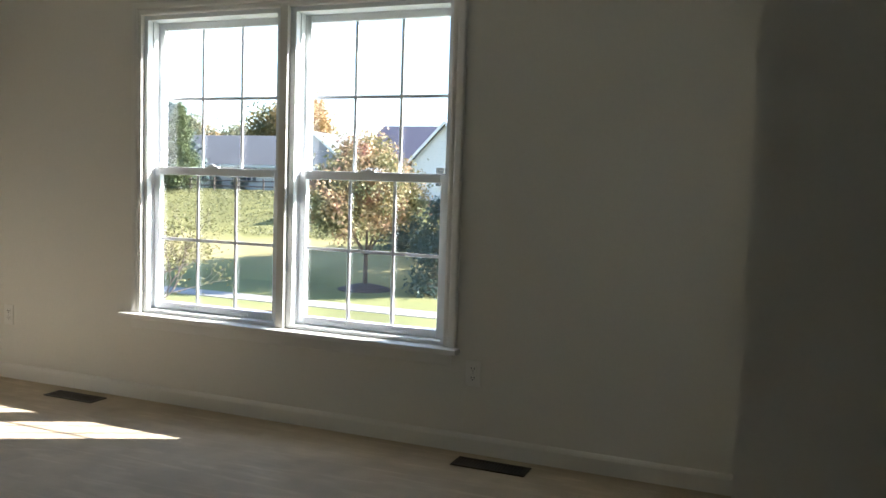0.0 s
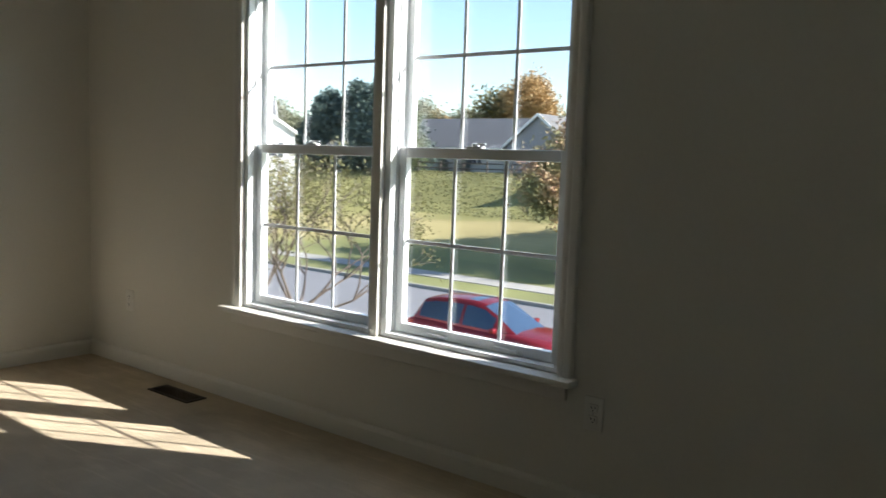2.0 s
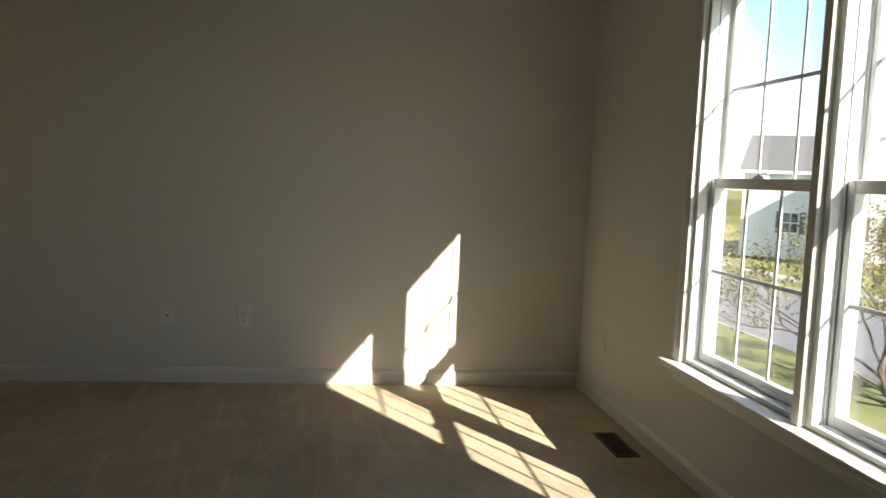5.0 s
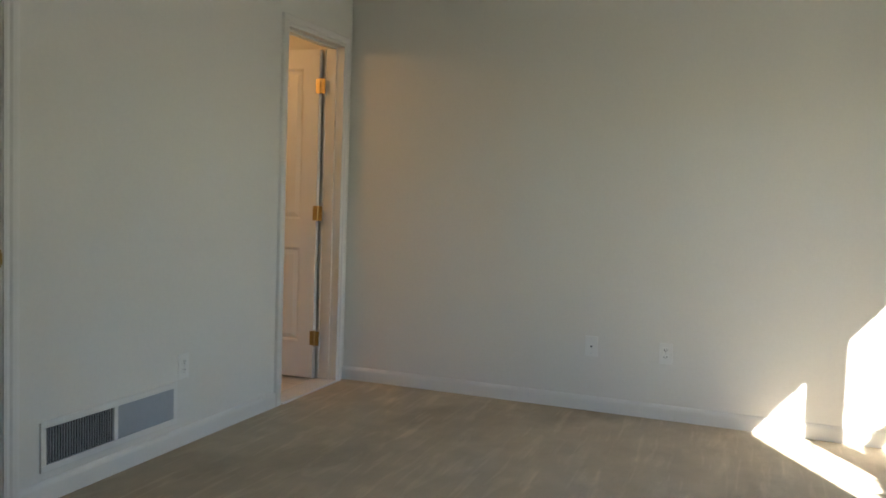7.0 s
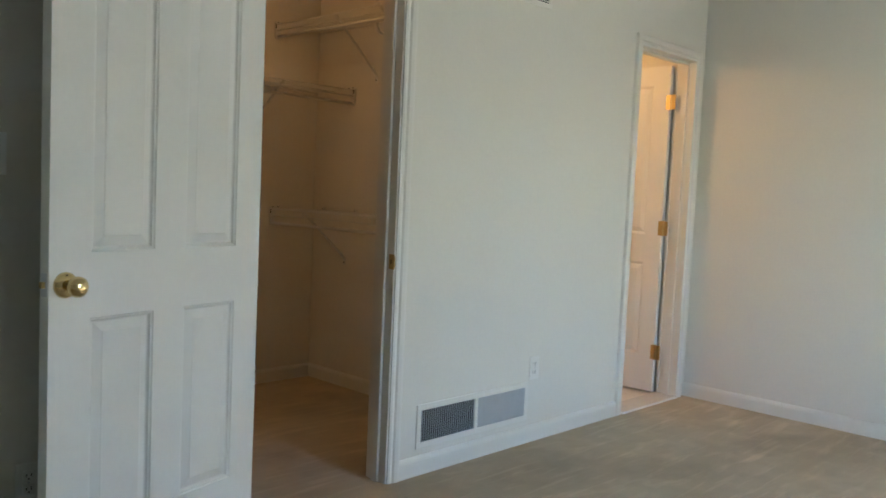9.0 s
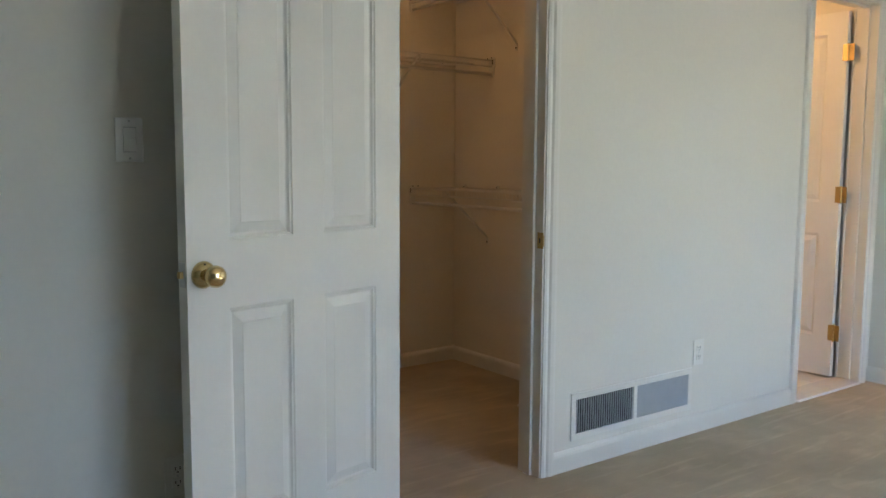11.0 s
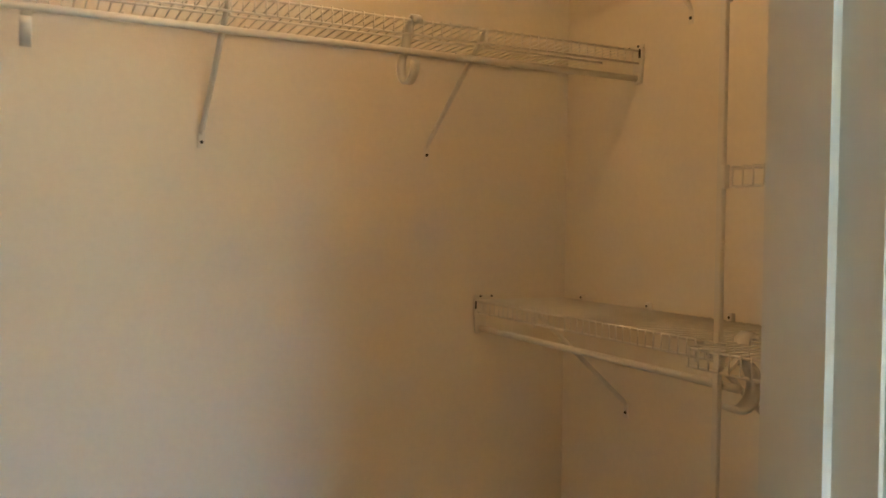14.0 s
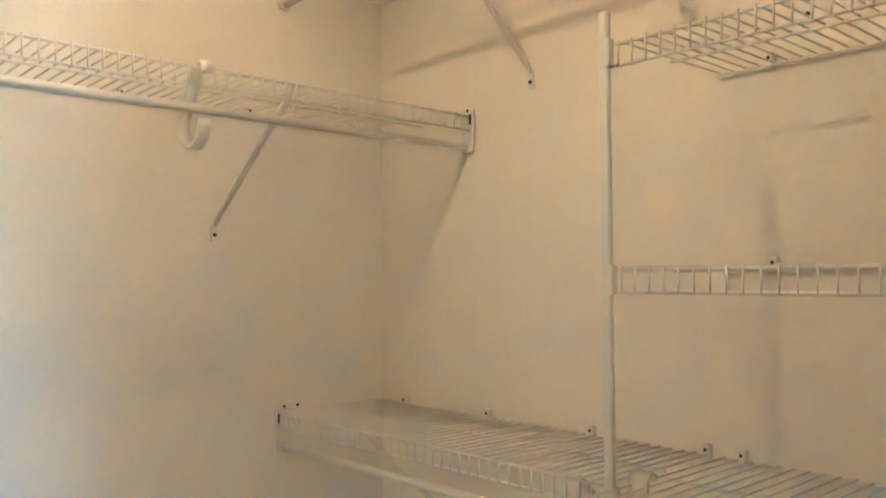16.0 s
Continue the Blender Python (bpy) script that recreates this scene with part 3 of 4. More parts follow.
def wall_register(x0, x1, z0, z1):
    r = thing("wall_register", "white high wall air register with slats", "vent", "", "", ((x0 + x1) / 2, S, z0))
    w, h = x1 - x0, z1 - z0
    part("frame", bevelled(boxes((-w / 2, w / 2, 0, 0.007, 0, 0.022), (-w / 2, w / 2, 0, 0.007, h - 0.022, h), (-w / 2, -w / 2 + 0.022, 0, 0.007, 0.022, h - 0.022), (w / 2 - 0.022, w / 2, 0, 0.007, 0.022, h - 0.022)), 0.0015, 1), TRIM, r)
    # thin sheet on the wall with the duct's darkness put into its colour
    part("duct_shade", boxes((-w / 2 + 0.022, w / 2 - 0.022, 0.0005, 0.001, 0.022, h - 0.022)), DUCT_SHADE, r)
    data = mesh("slat", boxes((-w / 2 + 0.022, w / 2 - 0.022, 0.0015, 0.006, -0.002, 0.002)), TRIM)
    for k in range(9):
        o = new("slat", data)
        o.parent, o.location = r, (0, 0, 0.022 + (h - 0.044) * (k + 0.5) / 9)


wall_register(1.545, 1.905, 2.070, 2.250)


# ---- closet shelving ----
def wire_shelf(name, a, b, inward, depth, z, label, rail=None, lip=0.038, clips=None):
    """Ventilated wire shelf along the wall from a to b; inward points away from the wall. rail: drop of a hanging rod below it."""
    a, b, n = Vector((*a, 0)), Vector((*b, 0)), Vector((*inward, 0))
    u = (b - a).normalized()
    L = (b - a).length
    s = thing(name, label, "shelf", "closet shelving")
    count = int(L / 0.0254)
    back, front = n * 0.008 + Vector((0, 0, z)), n * depth + Vector((0, 0, z))
    wire = mesh("cross_wire", tube(bmesh.new(), [back, front, front - Vector((0, 0, lip))], 0.0017, 5), WIRE, True)
    for k in range(count + 1):
        o = new("cross_wire", wire)
        o.parent, o.location = s, a + u * (0.006 + (L - 0.012) * k / count)
    for d, dz in ((0.010, -0.004), (depth * 0.5, -0.004), (depth - 0.003, -0.004), (depth - 0.003, -lip)):
        part("long_wire", rod(bmesh.new(), a + n * d + Vector((0, 0, z + dz)), b + n * d + Vector((0, 0, z + dz)), 0.0030, 8), WIRE, s, "", True)
    clip = mesh("wall_clip", bevelled(boxes((-0.007, 0.007, -0.001, 0.014, -0.013, 0.013)), 0.002, 1), WIRE)
    screw = mesh("clip_screw", rod(bmesh.new(), (0, 0.013, 0.003), (0, 0.0155, 0.003), 0.0032, 8), SLOT)
    turn = math.atan2(n.y, n.x) - math.pi / 2
    for d in clips or np.arange(0.10, L, 0.305).tolist():
        o = new("wall_clip", clip)
        o.parent, o.location, o.rotation_euler = s, a + u * d + Vector((0, 0, z + 0.006)), (0, 0, turn)
        h = new("clip_screw", screw)
        h.parent, h.location, h.rotation_euler = s, o.location, o.rotation_euler
    if rail:
        part("hanging_rod", rod(bmesh.new(), a + n * (depth - 0.012) + Vector((0, 0, z - rail)), b + n * (depth - 0.012) + Vector((0, 0, z - rail)), 0.0085, 12), WIRE, s, "white hanging rod under the shelf", True)
    return s


def end_bracket(s, wall_point, along, n, depth, z, rail):
    """Plastic end cup that carries shelf front and rod at a side wall."""
    p = Vector((*wall_point, 0)) + Vector((*n, 0)) * depth
    u = Vector((*along, 0))
    m = Vector((*n, 0))
    bm = bmesh.new()
    o = [p + m * c + Vector((0, 0, zz)) for c, zz in ((-0.036, z + 0.006), (0.012, z + 0.006), (0.012, z - 0.030), (0.006, z - rail - 0.014), (-0.020, z - rail - 0.016), (-0.030, z - rail), (-0.030, z - 0.034))]
    prism(bm, o, u * 0.010)
    e = part("end_bracket", bevelled(bm, 0.002, 1), WIRE, s, "white plastic end bracket")
    part("flange", bevelled(prism(bmesh.new(), [p + m * c + Vector((0, 0, zz)) for c, zz in ((-0.062, z + 0.007), (0.010, z + 0.007), (0.010, z + 0.016), (-0.062, z + 0.016))], u * 0.004), 0.0015, 1), WIRE, e)
    for c in (-0.050, -0.012):
        q = p + m * c + Vector((0, 0, z + 0.0115))
        part("flange_screw", rod(bmesh.new(), q + u * 0.003, q + u * 0.0065, 0.0034, 10), SLOT, e)
    slit = [p + m * 0.0125 + u * c + Vector((0, 0, zz)) for c, zz in ((0.016, z - 0.002), (0.022, z - 0.002), (0.022, z - 0.026), (0.016, z - 0.026))]
    part("slit", prism(bmesh.new(), slit, m * -0.002), SLOT, e, "dark slit beside the shelf end")


def brace(s, wall_point, n, depth, z, drop):
    """Diagonal support from the shelf front down to a foot on the wall."""
    w, m = Vector((*wall_point, 0)), Vector((*n, 0))
    u = Vector((-m.y, m.x, 0))
    top, foot = w + m * (depth - 0.006) + Vector((0, 0, z - 0.003)), w + m * 0.012 + Vector((0, 0, z - drop + 0.030))
    bm = bmesh.new()
    rod(bm, top, foot, 0.0072, 8)
    rod(bm, foot, w + m * 0.004 + Vector((0, 0, z - drop + 0.018)), 0.0048, 8)
    o = [w + u * c + Vector((0, 0, z - drop + zz)) for c, zz in ((-0.009, -0.018), (0.009, -0.018), (0.009, 0.022), (-0.009, 0.022))]
    prism(bm, o, m * 0.0035)
    b = part("brace", bm, WIRE, s, "white diagonal shelf brace")
    part("foot_screw", rod(bmesh.new(), w + m * 0.003 + Vector((0, 0, z - drop - 0.003)), w + m * 0.006 + Vector((0, 0, z - drop - 0.003)), 0.0045, 10), SLOT, b)
    hook = bmesh.new()
    rod(hook, top + Vector((0, 0, 0.006)), top + Vector((0, 0, -0.045)), 0.0042, 8)
    part("hook", hook, WIRE, b)


def band(bm, path, wide, thick, u):
    """A flat strap swept along a path; u points across its width."""
    rings = []
    for k, p in enumerate(path):
        d = (path[min(k + 1, len(path) - 1)] - path[max(k - 1, 0)]).normalized()
        n = u.cross(d).normalized()
        rings.append([bm.verts.new(p + u * a * wide / 2 + n * b * thick / 2) for a, b in ((-1, -1), (1, -1), (1, 1), (-1, 1))])
    for a, b in zip(rings, rings[1:]):
        for k in range(4):
            bm.faces.new((a[k], a[(k + 1) % 4], b[(k + 1) % 4], b[k]))
    bm.faces.new(rings[0][::-1])
    bm.faces.new(rings[-1])
    bmesh.ops.recalc_face_normals(bm, faces=bm.faces[:])
    return bm


def rod_hanger(s, wall_point, n, depth, z, rail):
    """C-shaped plastic strap: hooks over the shelf front, bends back and round under the rod."""
    w, m = Vector((*wall_point, 0)), Vector((*n, 0))
    u = Vector((-m.y, m.x, 0))

    def at(d, zz):
        return w + m * d + Vector((0, 0, zz))
    d0, z0, r = depth - 0.045, z - rail - 0.024, 0.045
    path = [at(depth + 0.006, z - 0.012), at(depth + 0.007, z + 0.004), at(depth - 0.004, z + 0.008), at(depth - 0.030, z - 0.004), at(depth - 0.052, z - 0.022), at(depth - 0.060, z - 0.042)]
    for k in range(15):
        a = radians(118 + k * 17.5)
        path.append(at(d0 + r * math.cos(a), z0 + r * math.sin(a)))
    part("rod_hanger", band(bmesh.new(), path, 0.022, 0.007, u), WIRE, s, "white plastic C-shaped rod hanger", True)


def pole_hook(s, y, depth, z):
    """Broad C-shaped plastic rod support hooked over the front of the deep shelf, open towards the room."""
    m, u = Vector((1, 0, 0)), Vector((0, 1, 0))
    w = Vector((CLW, y, 0))

    def at(d, zz):
        return w + m * d + Vector((0, 0, zz))
    path = [at(depth - 0.075, z + 0.004), at(depth - 0.062, z + 0.012), at(depth - 0.050, z + 0.004), at(depth - 0.046, z - 0.03)]
    for k in range(13):
        a = radians(100 + k * 17)
        path.append(at(depth - 0.042 + 0.042 * math.cos(a), z - 0.088 + 0.046 * math.sin(a)))
    h = part("rod_hanger", band(bmesh.new(), path, 0.034, 0.010, u), WIRE, s, "broad white plastic C-shaped rod hanger", True)
    part("rib", band(bmesh.new(), [at(depth - 0.046, z - 0.03), at(depth - 0.02, z - 0.05), at(depth - 0.006, z - 0.06)], 0.012, 0.006, u), WIRE, h)


back = wire_shelf("back_wall_shelf", (CLW + 0.004, CLB), (CLE - 0.004, CLB), (0, 1), 0.358, 1.768, "white wire shelf with hanging rod on the back wall", rail=0.078)
end_bracket(back, (CLW + 0.0005, CLB), (1, 0), (0, 1), 0.358, 1.768, 0.078)
for x in (2.078, 2.716, 3.354, 3.99):
    brace(back, (x, CLB), (0, 1), 0.358, 1.768, 0.288)
for x in (2.275, 3.113, 3.95):
    rod_hanger(back, (x, CLB), (0, 1), 0.358, 1.768, 0.078)

top = wire_shelf("top_side_shelf", (CLW, CLB + 0.004), (CLW, SB - 0.004), (1, 0), 0.320, 2.130, "white wire shelf with hanging rod high on the side wall", rail=0.070)
end_bracket(top, (CLW, CLB + 0.0005), (0, 1), (1, 0), 0.320, 2.130, 0.070)
for y in (-5.031, -4.41):
    brace(top, (CLW, y), (1, 0), 0.320, 2.130, 0.314)
rod_hanger(top, (CLW, -4.68), (1, 0), 0.320, 2.130, 0.070)

low = wire_shelf("low_side_shelf", (CLW, CLB + 0.004), (CLW, -4.598), (1, 0), 0.320, 1.050, "white wire shelf with hanging rod low on the side wall", rail=0.085, clips=(0.104, 0.408, 0.707, 0.968))
end_bracket(low, (CLW, CLB + 0.0005), (0, 1), (1, 0), 0.320, 1.050, 0.085)
for y in (-5.261, -4.660):
    brace(low, (CLW, y), (1, 0), 0.320, 1.050, 0.30)
part("rod_end", rod(bmesh.new(), (CLW + 0.308, -4.598, 0.965), (CLW + 0.308, -4.552, 0.965), 0.0085, 12), WIRE, low, "", True)

deep = wire_shelf("deep_side_shelf", (CLW, -4.578), (CLW, SB - 0.004), (1, 0), 0.415, 1.050, "deep white wire shelf low on the side wall beyond the pole", clips=(0.039, 0.344, 0.590))
brace(deep, (CLW, -4.12), (1, 0), 0.415, 1.050, 0.30)
pole_hook(deep, -4.562, 0.340, 1.056)

wire_shelf("upper_bay_shelf", (CLW, -4.575), (CLW, SB - 0.004), (1, 0), 0.318, 1.742, "white wire shelf carried by the shelf pole")
wire_shelf("middle_bay_shelf", (CLW, -4.575), (CLW, SB - 0.004), (1, 0), 0.318, 1.388, "white wire shelf carried by the shelf pole")

pole = thing("shelf_pole", "white steel shelf pole standing on the carpet", "pole", "", "", (CLW + 0.327, -4.588, 0))
part("post", bevelled(boxes((-0.006, 0.006, -0.008, 0.008, 0.004, 1.790)), 0.002, 1), WIRE, pole)
part("foot", lathe(bmesh.new(), [(0, 0.018), (0.004, 0.018), (0.010, 0.011), (0.02, 0.010)], (0, 0, 0), (0, 0, 1), 14), WIRE, pole)
for z in (1.048, 1.388, 1.742):
    part("pole_clip", bevelled(boxes((-0.009, 0.0065, -0.004, 0.013, z - 0.042, z + 0.004)), 0.002, 1), WIRE, pole)

# ---- outdoors ----
def shader(m):
    return m.node_tree, m.node_tree.nodes["Principled BSDF"]


def lawn_material():
    """Mown grass with a drier belt, worn patches and fine blades."""
    m = material("autumn_lawn", (0.185, 0.190, 0.086), 0.9, vary=0.35, scale=0.25, fine=9.0, bump=0.8, bump_scale=14, spec=0.1)
    nt, b = shader(m)
    geo = nt.nodes.new("ShaderNodeNewGeometry")
    sep = nt.nodes.new("ShaderNodeSeparateXYZ")
    nt.links.new(geo.outputs["Position"], sep.inputs[0])
    noi = nt.nodes.new("ShaderNodeTexNoise")
    noi.inputs["Scale"].default_value = 0.12
    nt.links.new(geo.outputs["Position"], noi.inputs["Vector"])
    add = nt.nodes.new("ShaderNodeMath")
    add.operation = "MULTIPLY_ADD"
    add.inputs[1].default_value = 16
    nt.links.new(noi.outputs[0], add.inputs[0])
    nt.links.new(sep.outputs["Y"], add.inputs[2])
    ramp = nt.nodes.new("ShaderNodeValToRGB")
    mr = nt.nodes.new("ShaderNodeMapRange")
    mr.inputs["From Min"].default_value, mr.inputs["From Max"].default_value = 28, 68
    nt.links.new(add.outputs[0], mr.inputs["Value"])
    nt.links.new(mr.outputs[0], ramp.inputs[0])
    el = ramp.color_ramp.elements
    el[0].position, el[0].color = 0.0, (1.0, 1.0, 1.0, 1)
    el[1].position, el[1].color = 1.0, (1.1, 1.05, 1.0, 1)
    for p, c in ((0.22, (1.1, 1.1, 1.0, 1)), (0.36, (1.9, 1.55, 1.6, 1)), (0.46, (1.9, 1.55, 1.6, 1)), (0.52, (1.25, 1.15, 1.0, 1))):
        e = el.new(p)
        e.color = c
    mul = nt.nodes.new("ShaderNodeMix")
    mul.data_type, mul.blend_type = "RGBA", "MULTIPLY"
    mul.inputs["Factor"].default_value = 1
    old = b.inputs["Base Color"].links[0].from_socket
    nt.links.new(old, mul.inputs["A"])
    nt.links.new(ramp.outputs[0], mul.inputs["B"])
    nt.links.new(mul.outputs["Result"], b.inputs["Base Color"])
    return m


LAWN = lawn_material()
ASPHALT = material("weathered_asphalt", (0.17, 0.17, 0.18), 0.9, vary=0.12, scale=0.6, fine=20, bump=0.4, bump_scale=60)
CONCRETE = material("pale_concrete", (0.31, 0.295, 0.265), 0.85, vary=0.10, scale=1.5, fine=25, spread=0.06)
FENCE = material("weathered_fence_wood", (0.085, 0.07, 0.058), 0.85, vary=0.2, scale=3)
MULCH = material("dark_mulch", (0.10, 0.078, 0.065), 0.95, vary=0.3, scale=5, bump=0.8, bump_scale=30)
BARK = material("grey_bark", (0.13, 0.10, 0.08), 0.9, vary=0.3, scale=8, bump=0.8, bump_scale=40)
SHINGLE = material("grey_roof_shingle", (0.145, 0.145, 0.148), 0.85, vary=0.15, scale=1.2, fine=12, spec=0.2)
PLUM = material("slate_roof_shingle", (0.10, 0.095, 0.125), 0.85, vary=0.15, scale=1.2, fine=12, spec=0.2)
CLAP = material("white_clapboard", (0.72, 0.71, 0.68), 0.6, vary=0.05, scale=1.0, fine=8)
GREY_CLAP = material("grey_clapboard", (0.27, 0.275, 0.30), 0.65, vary=0.05, scale=1.0, fine=8)
CREAM = material("cream_clapboard", (0.60, 0.58, 0.54), 0.6, vary=0.05, scale=1.0, fine=8)
HOUSE_TRIM = material("white_house_trim", (0.78, 0.78, 0.76), 0.5, vary=0.03)
HOUSE_GLASS = material("dark_house_glass", (0.05, 0.06, 0.08), 0.08, vary=0.1)
SHUTTER = material("dark_shutter", (0.10, 0.11, 0.12), 0.6, vary=0.1)
PAINT = material("metallic_red_car_paint", (0.21, 0.016, 0.022), 0.2, 0.4, vary=0.04, scale=3)
# blue in this dark glass colour stands in for the reflected sky
CAR_GLASS = material("sky_blue_car_glass", (0.035, 0.06, 0.105), 0.04, vary=0.05)
BLACK = material("black_plastic", (0.02, 0.02, 0.022), 0.55, vary=0.1)
RUBBER = material("tyre_rubber", (0.025, 0.025, 0.025), 0.85, vary=0.15, scale=12)
ALLOY = material("alloy_rim", (0.16, 0.16, 0.17), 0.3, 0.9, vary=0.05)
LENS = material("clear_headlight", (0.75, 0.77, 0.80), 0.12, vary=0.05)
TAIL = material("red_tail_light", (0.35, 0.01, 0.01), 0.15, vary=0.05)
ORANGE = turning_leaves("turning_maple_leaves")
AMBER = leafy("amber_leaves", (0.34, 0.21, 0.08), (0.46, 0.32, 0.15))
OLIVE = leafy("yellow_green_leaves", (0.12, 0.115, 0.04), (0.28, 0.26, 0.10))
PINE = leafy("dark_evergreen", (0.06, 0.095, 0.085), (0.115, 0.16, 0.135))
FRESH = leafy("lighter_evergreen", (0.075, 0.105, 0.045), (0.17, 0.20, 0.085))
GREYGREEN = leafy("grey_green_leaves", (0.14, 0.15, 0.09), (0.24, 0.24, 0.15))
WOODS = leafy("far_mixed_leaves", (0.05, 0.07, 0.025), (0.22, 0.17, 0.06))
WEED = leafy("rough_bank_grass", (0.165, 0.17, 0.070), (0.235, 0.225, 0.105))


def land(x, y):
    """Height of the ground: flat yards, a road trough, a gentle lawn and a bank up to the houses behind."""
    z = -3.85
    if 13.4 < y < 22.9:
        return -4.05
    if y > 31:
        z += 1.58 * min((y - 31) / 11, 1)
    if y > 42:
        f = min((y - 42) / 10, 1)
        z += 2.55 * f * f * (3 - 2 * f)
    if y > 52:
        z += 0.004 * (y - 52)
    return z + 0.05 * math.sin(x * 0.21 + y * 0.13) * (y > 31)


def from_points(name, verts, faces, mat, parent=None, label="", smooth=False):
    me = bpy.data.meshes.new(name)
    me.from_pydata(verts, [], faces)
    me.materials.append(mat)
    if smooth:
        me.shade_smooth()
    ob = new(name, me)
    if parent:
        ob.parent = parent
    return tagged(ob, label)


ys = sorted({-600, -300, -120, -40, 0, 5, 9, 13.35, 13.45, 22.85, 22.95, 24.5, 26.6, 29, *range(31, 65, 2), 75, 95, 130, 200, 400, 900, 2500})
xs = sorted({-2500, -900, -400, -200, *range(-120, 62, 6), 90, 200, 600, 2000})
gv = [(x, y, land(x, y)) for y in ys for x in xs]
gf = [(j * len(xs) + i, j * len(xs) + i + 1, (j + 1) * len(xs) + i + 1, (j + 1) * len(xs) + i) for j in range(len(ys) - 1) for i in range(len(xs) - 1)]
tagged(from_points("ground", gv, gf, LAWN, smooth=False), "autumn lawn rising in a bank behind the street", "ground", "", "structure")
structure("road", boxes((-300, 200, 13.4, 22.75, -4.15, -3.97)), ASPHALT, "grey asphalt residential street", "road")
for name, y in (("kerb_near", 13.28), ("kerb_far", 22.75)):
    structure(name, bevelled(boxes((-300, 200, y, y + 0.18, -4.15, -3.835)), 0.02), CONCRETE, "pale concrete kerb", "kerb")
walkway = structure("pavement", boxes((-300, 200, 24.85, 26.3, -4.05, -3.845)), CONCRETE, "pale concrete pavement beyond the street", "pavement")
structure("house_lower_wall", boxes((-3.0, 9.0, -5.75, 0.12, -4.25, -0.2)), SIDING, "pale sided lower storey below the bedroom", "wall")


def leaves(centres, size, rng):
    """Small folded leaf blades at the given places."""
    n = len(centres)
    a = rng.normal(size=(n, 3))
    a /= np.linalg.norm(a, axis=1)[:, None]
    b = np.cross(a, rng.normal(size=(n, 3)))
    b /= np.linalg.norm(b, axis=1)[:, None]
    s = size * rng.uniform(0.6, 1.4, (n, 1))
    c = np.asarray(centres)
    v = np.stack([c - a * s, c + b * s * 0.55, c + a * s, c - b * s * 0.55], 1).reshape(-1, 3)
    f = np.arange(4 * n).reshape(-1, 4)
    return v.tolist(), f.tolist()


def limb(verts, faces, p, q, r0, r1, sides=6):
    d = (q - p).normalized()
    u = d.orthogonal().normalized()
    w = d.cross(u)
    k0 = len(verts)
    for c, r in ((p, r0), (q, r1)):
        for k in range(sides):
            a = 2 * math.pi * k / sides
            verts.append(tuple(c + (u * math.cos(a) + w * math.sin(a)) * r))
    for k in range(sides):
        faces.append((k0 + k, k0 + (k + 1) % sides, k0 + sides + (k + 1) % sides, k0 + sides + k))


def grow(verts, faces, tips, p, d, length, r, depth, rnd, spread, lift, bend=0.16):
    """A limb in three bent pieces that forks at its end."""
    for k in range(3):
        q = p + d * (length / 3)
        limb(verts, faces, p, q, r * (1 - 0.12 * k), r * (1 - 0.12 * (k + 1)), 6 if depth > 1 else 4)
        p = q
        d = (d + Vector((rnd.uniform(-1, 1), rnd.uniform(-1, 1), rnd.uniform(-0.4, 0.8) * lift)) * bend).normalized()
        if depth <= 2:
            tips.append(p.copy())
    if depth == 0:
        return
    for k in range(3 if depth > 1 else 2):
        nd = (d + Vector((rnd.uniform(-1, 1), rnd.uniform(-1, 1), rnd.uniform(-0.3, 0.7) * lift)) * spread).normalized()
        grow(verts, faces, tips, p, nd, length * rnd.uniform(0.6, 0.85), r * 0.58, depth - 1, rnd, spread, lift, bend)


def broad_tree(name, at, label, height, trunk, crown_w, leaf_mat, count, size, seed, stems=1, depth=3, spread=0.75, jitter=0.35, half=0.0, bend=0.16, girth=1.0, upright=1.7):
    rnd, rng = random.Random(seed), np.random.default_rng(seed)
    t = thing(name, label, "tree", "", "", at)
    v, f, tips = [], [], []
    reach = (height - trunk) / (2.3 if depth == 3 else 2.7)
    for k in range(stems):
        lean = Vector((0, 0, 1)) if stems == 1 else Vector((math.cos(k * 6.283 / stems + seed), math.sin(k * 6.283 / stems + seed), upright)).normalized()
        base = Vector((0, 0, -0.15)) if stems == 1 else lean * 0.1 - Vector((0, 0, 0.2))
        r = 0.022 * girth * height / stems ** 0.5
        top = base + lean * (trunk + 0.15)
        limb(v, f, base, top, r * 1.25, r, 8)
        for j in range(4 if stems == 1 else 3):
            ang = j * 6.283 / (4 if stems == 1 else 3) + rnd.uniform(-0.4, 0.4)
            nd = (lean * 1.1 + Vector((math.cos(ang), math.sin(ang), 0)) * spread * rnd.uniform(0.7, 1.1)).normalized()
            grow(v, f, tips, top, nd, reach, r * 0.62, depth, rnd, spread, 1.0, bend)
        if stems == 1:
            grow(v, f, tips, top, Vector((0.05, 0, 1)).normalized(), reach * 1.1, r * 0.7, depth, rnd, spread * 0.8, 1.0)
    if half:
        k = half / np.percentile(np.hypot([p.x for p in tips], [p.y for p in tips]), 92)
        kz = height / max(p.z for p in tips)
        v = [(a * k, b * k, c * kz) for a, b, c in v]
        tips = [Vector((p.x * k, p.y * k, p.z * kz)) for p in tips]
    from_points("trunk", v, f, BARK, t, "grey-brown branching trunk and limbs")
    tips = np.array([tuple(p) for p in tips])
    if crown_w:
        pick = tips[rng.integers(0, len(tips), count)] + rng.normal(size=(count, 3)) * jitter
        lv, lf = leaves(pick, size, rng)
        from_points("crown", lv, lf, leaf_mat, t, "loose crown of small autumn leaves")
    return t


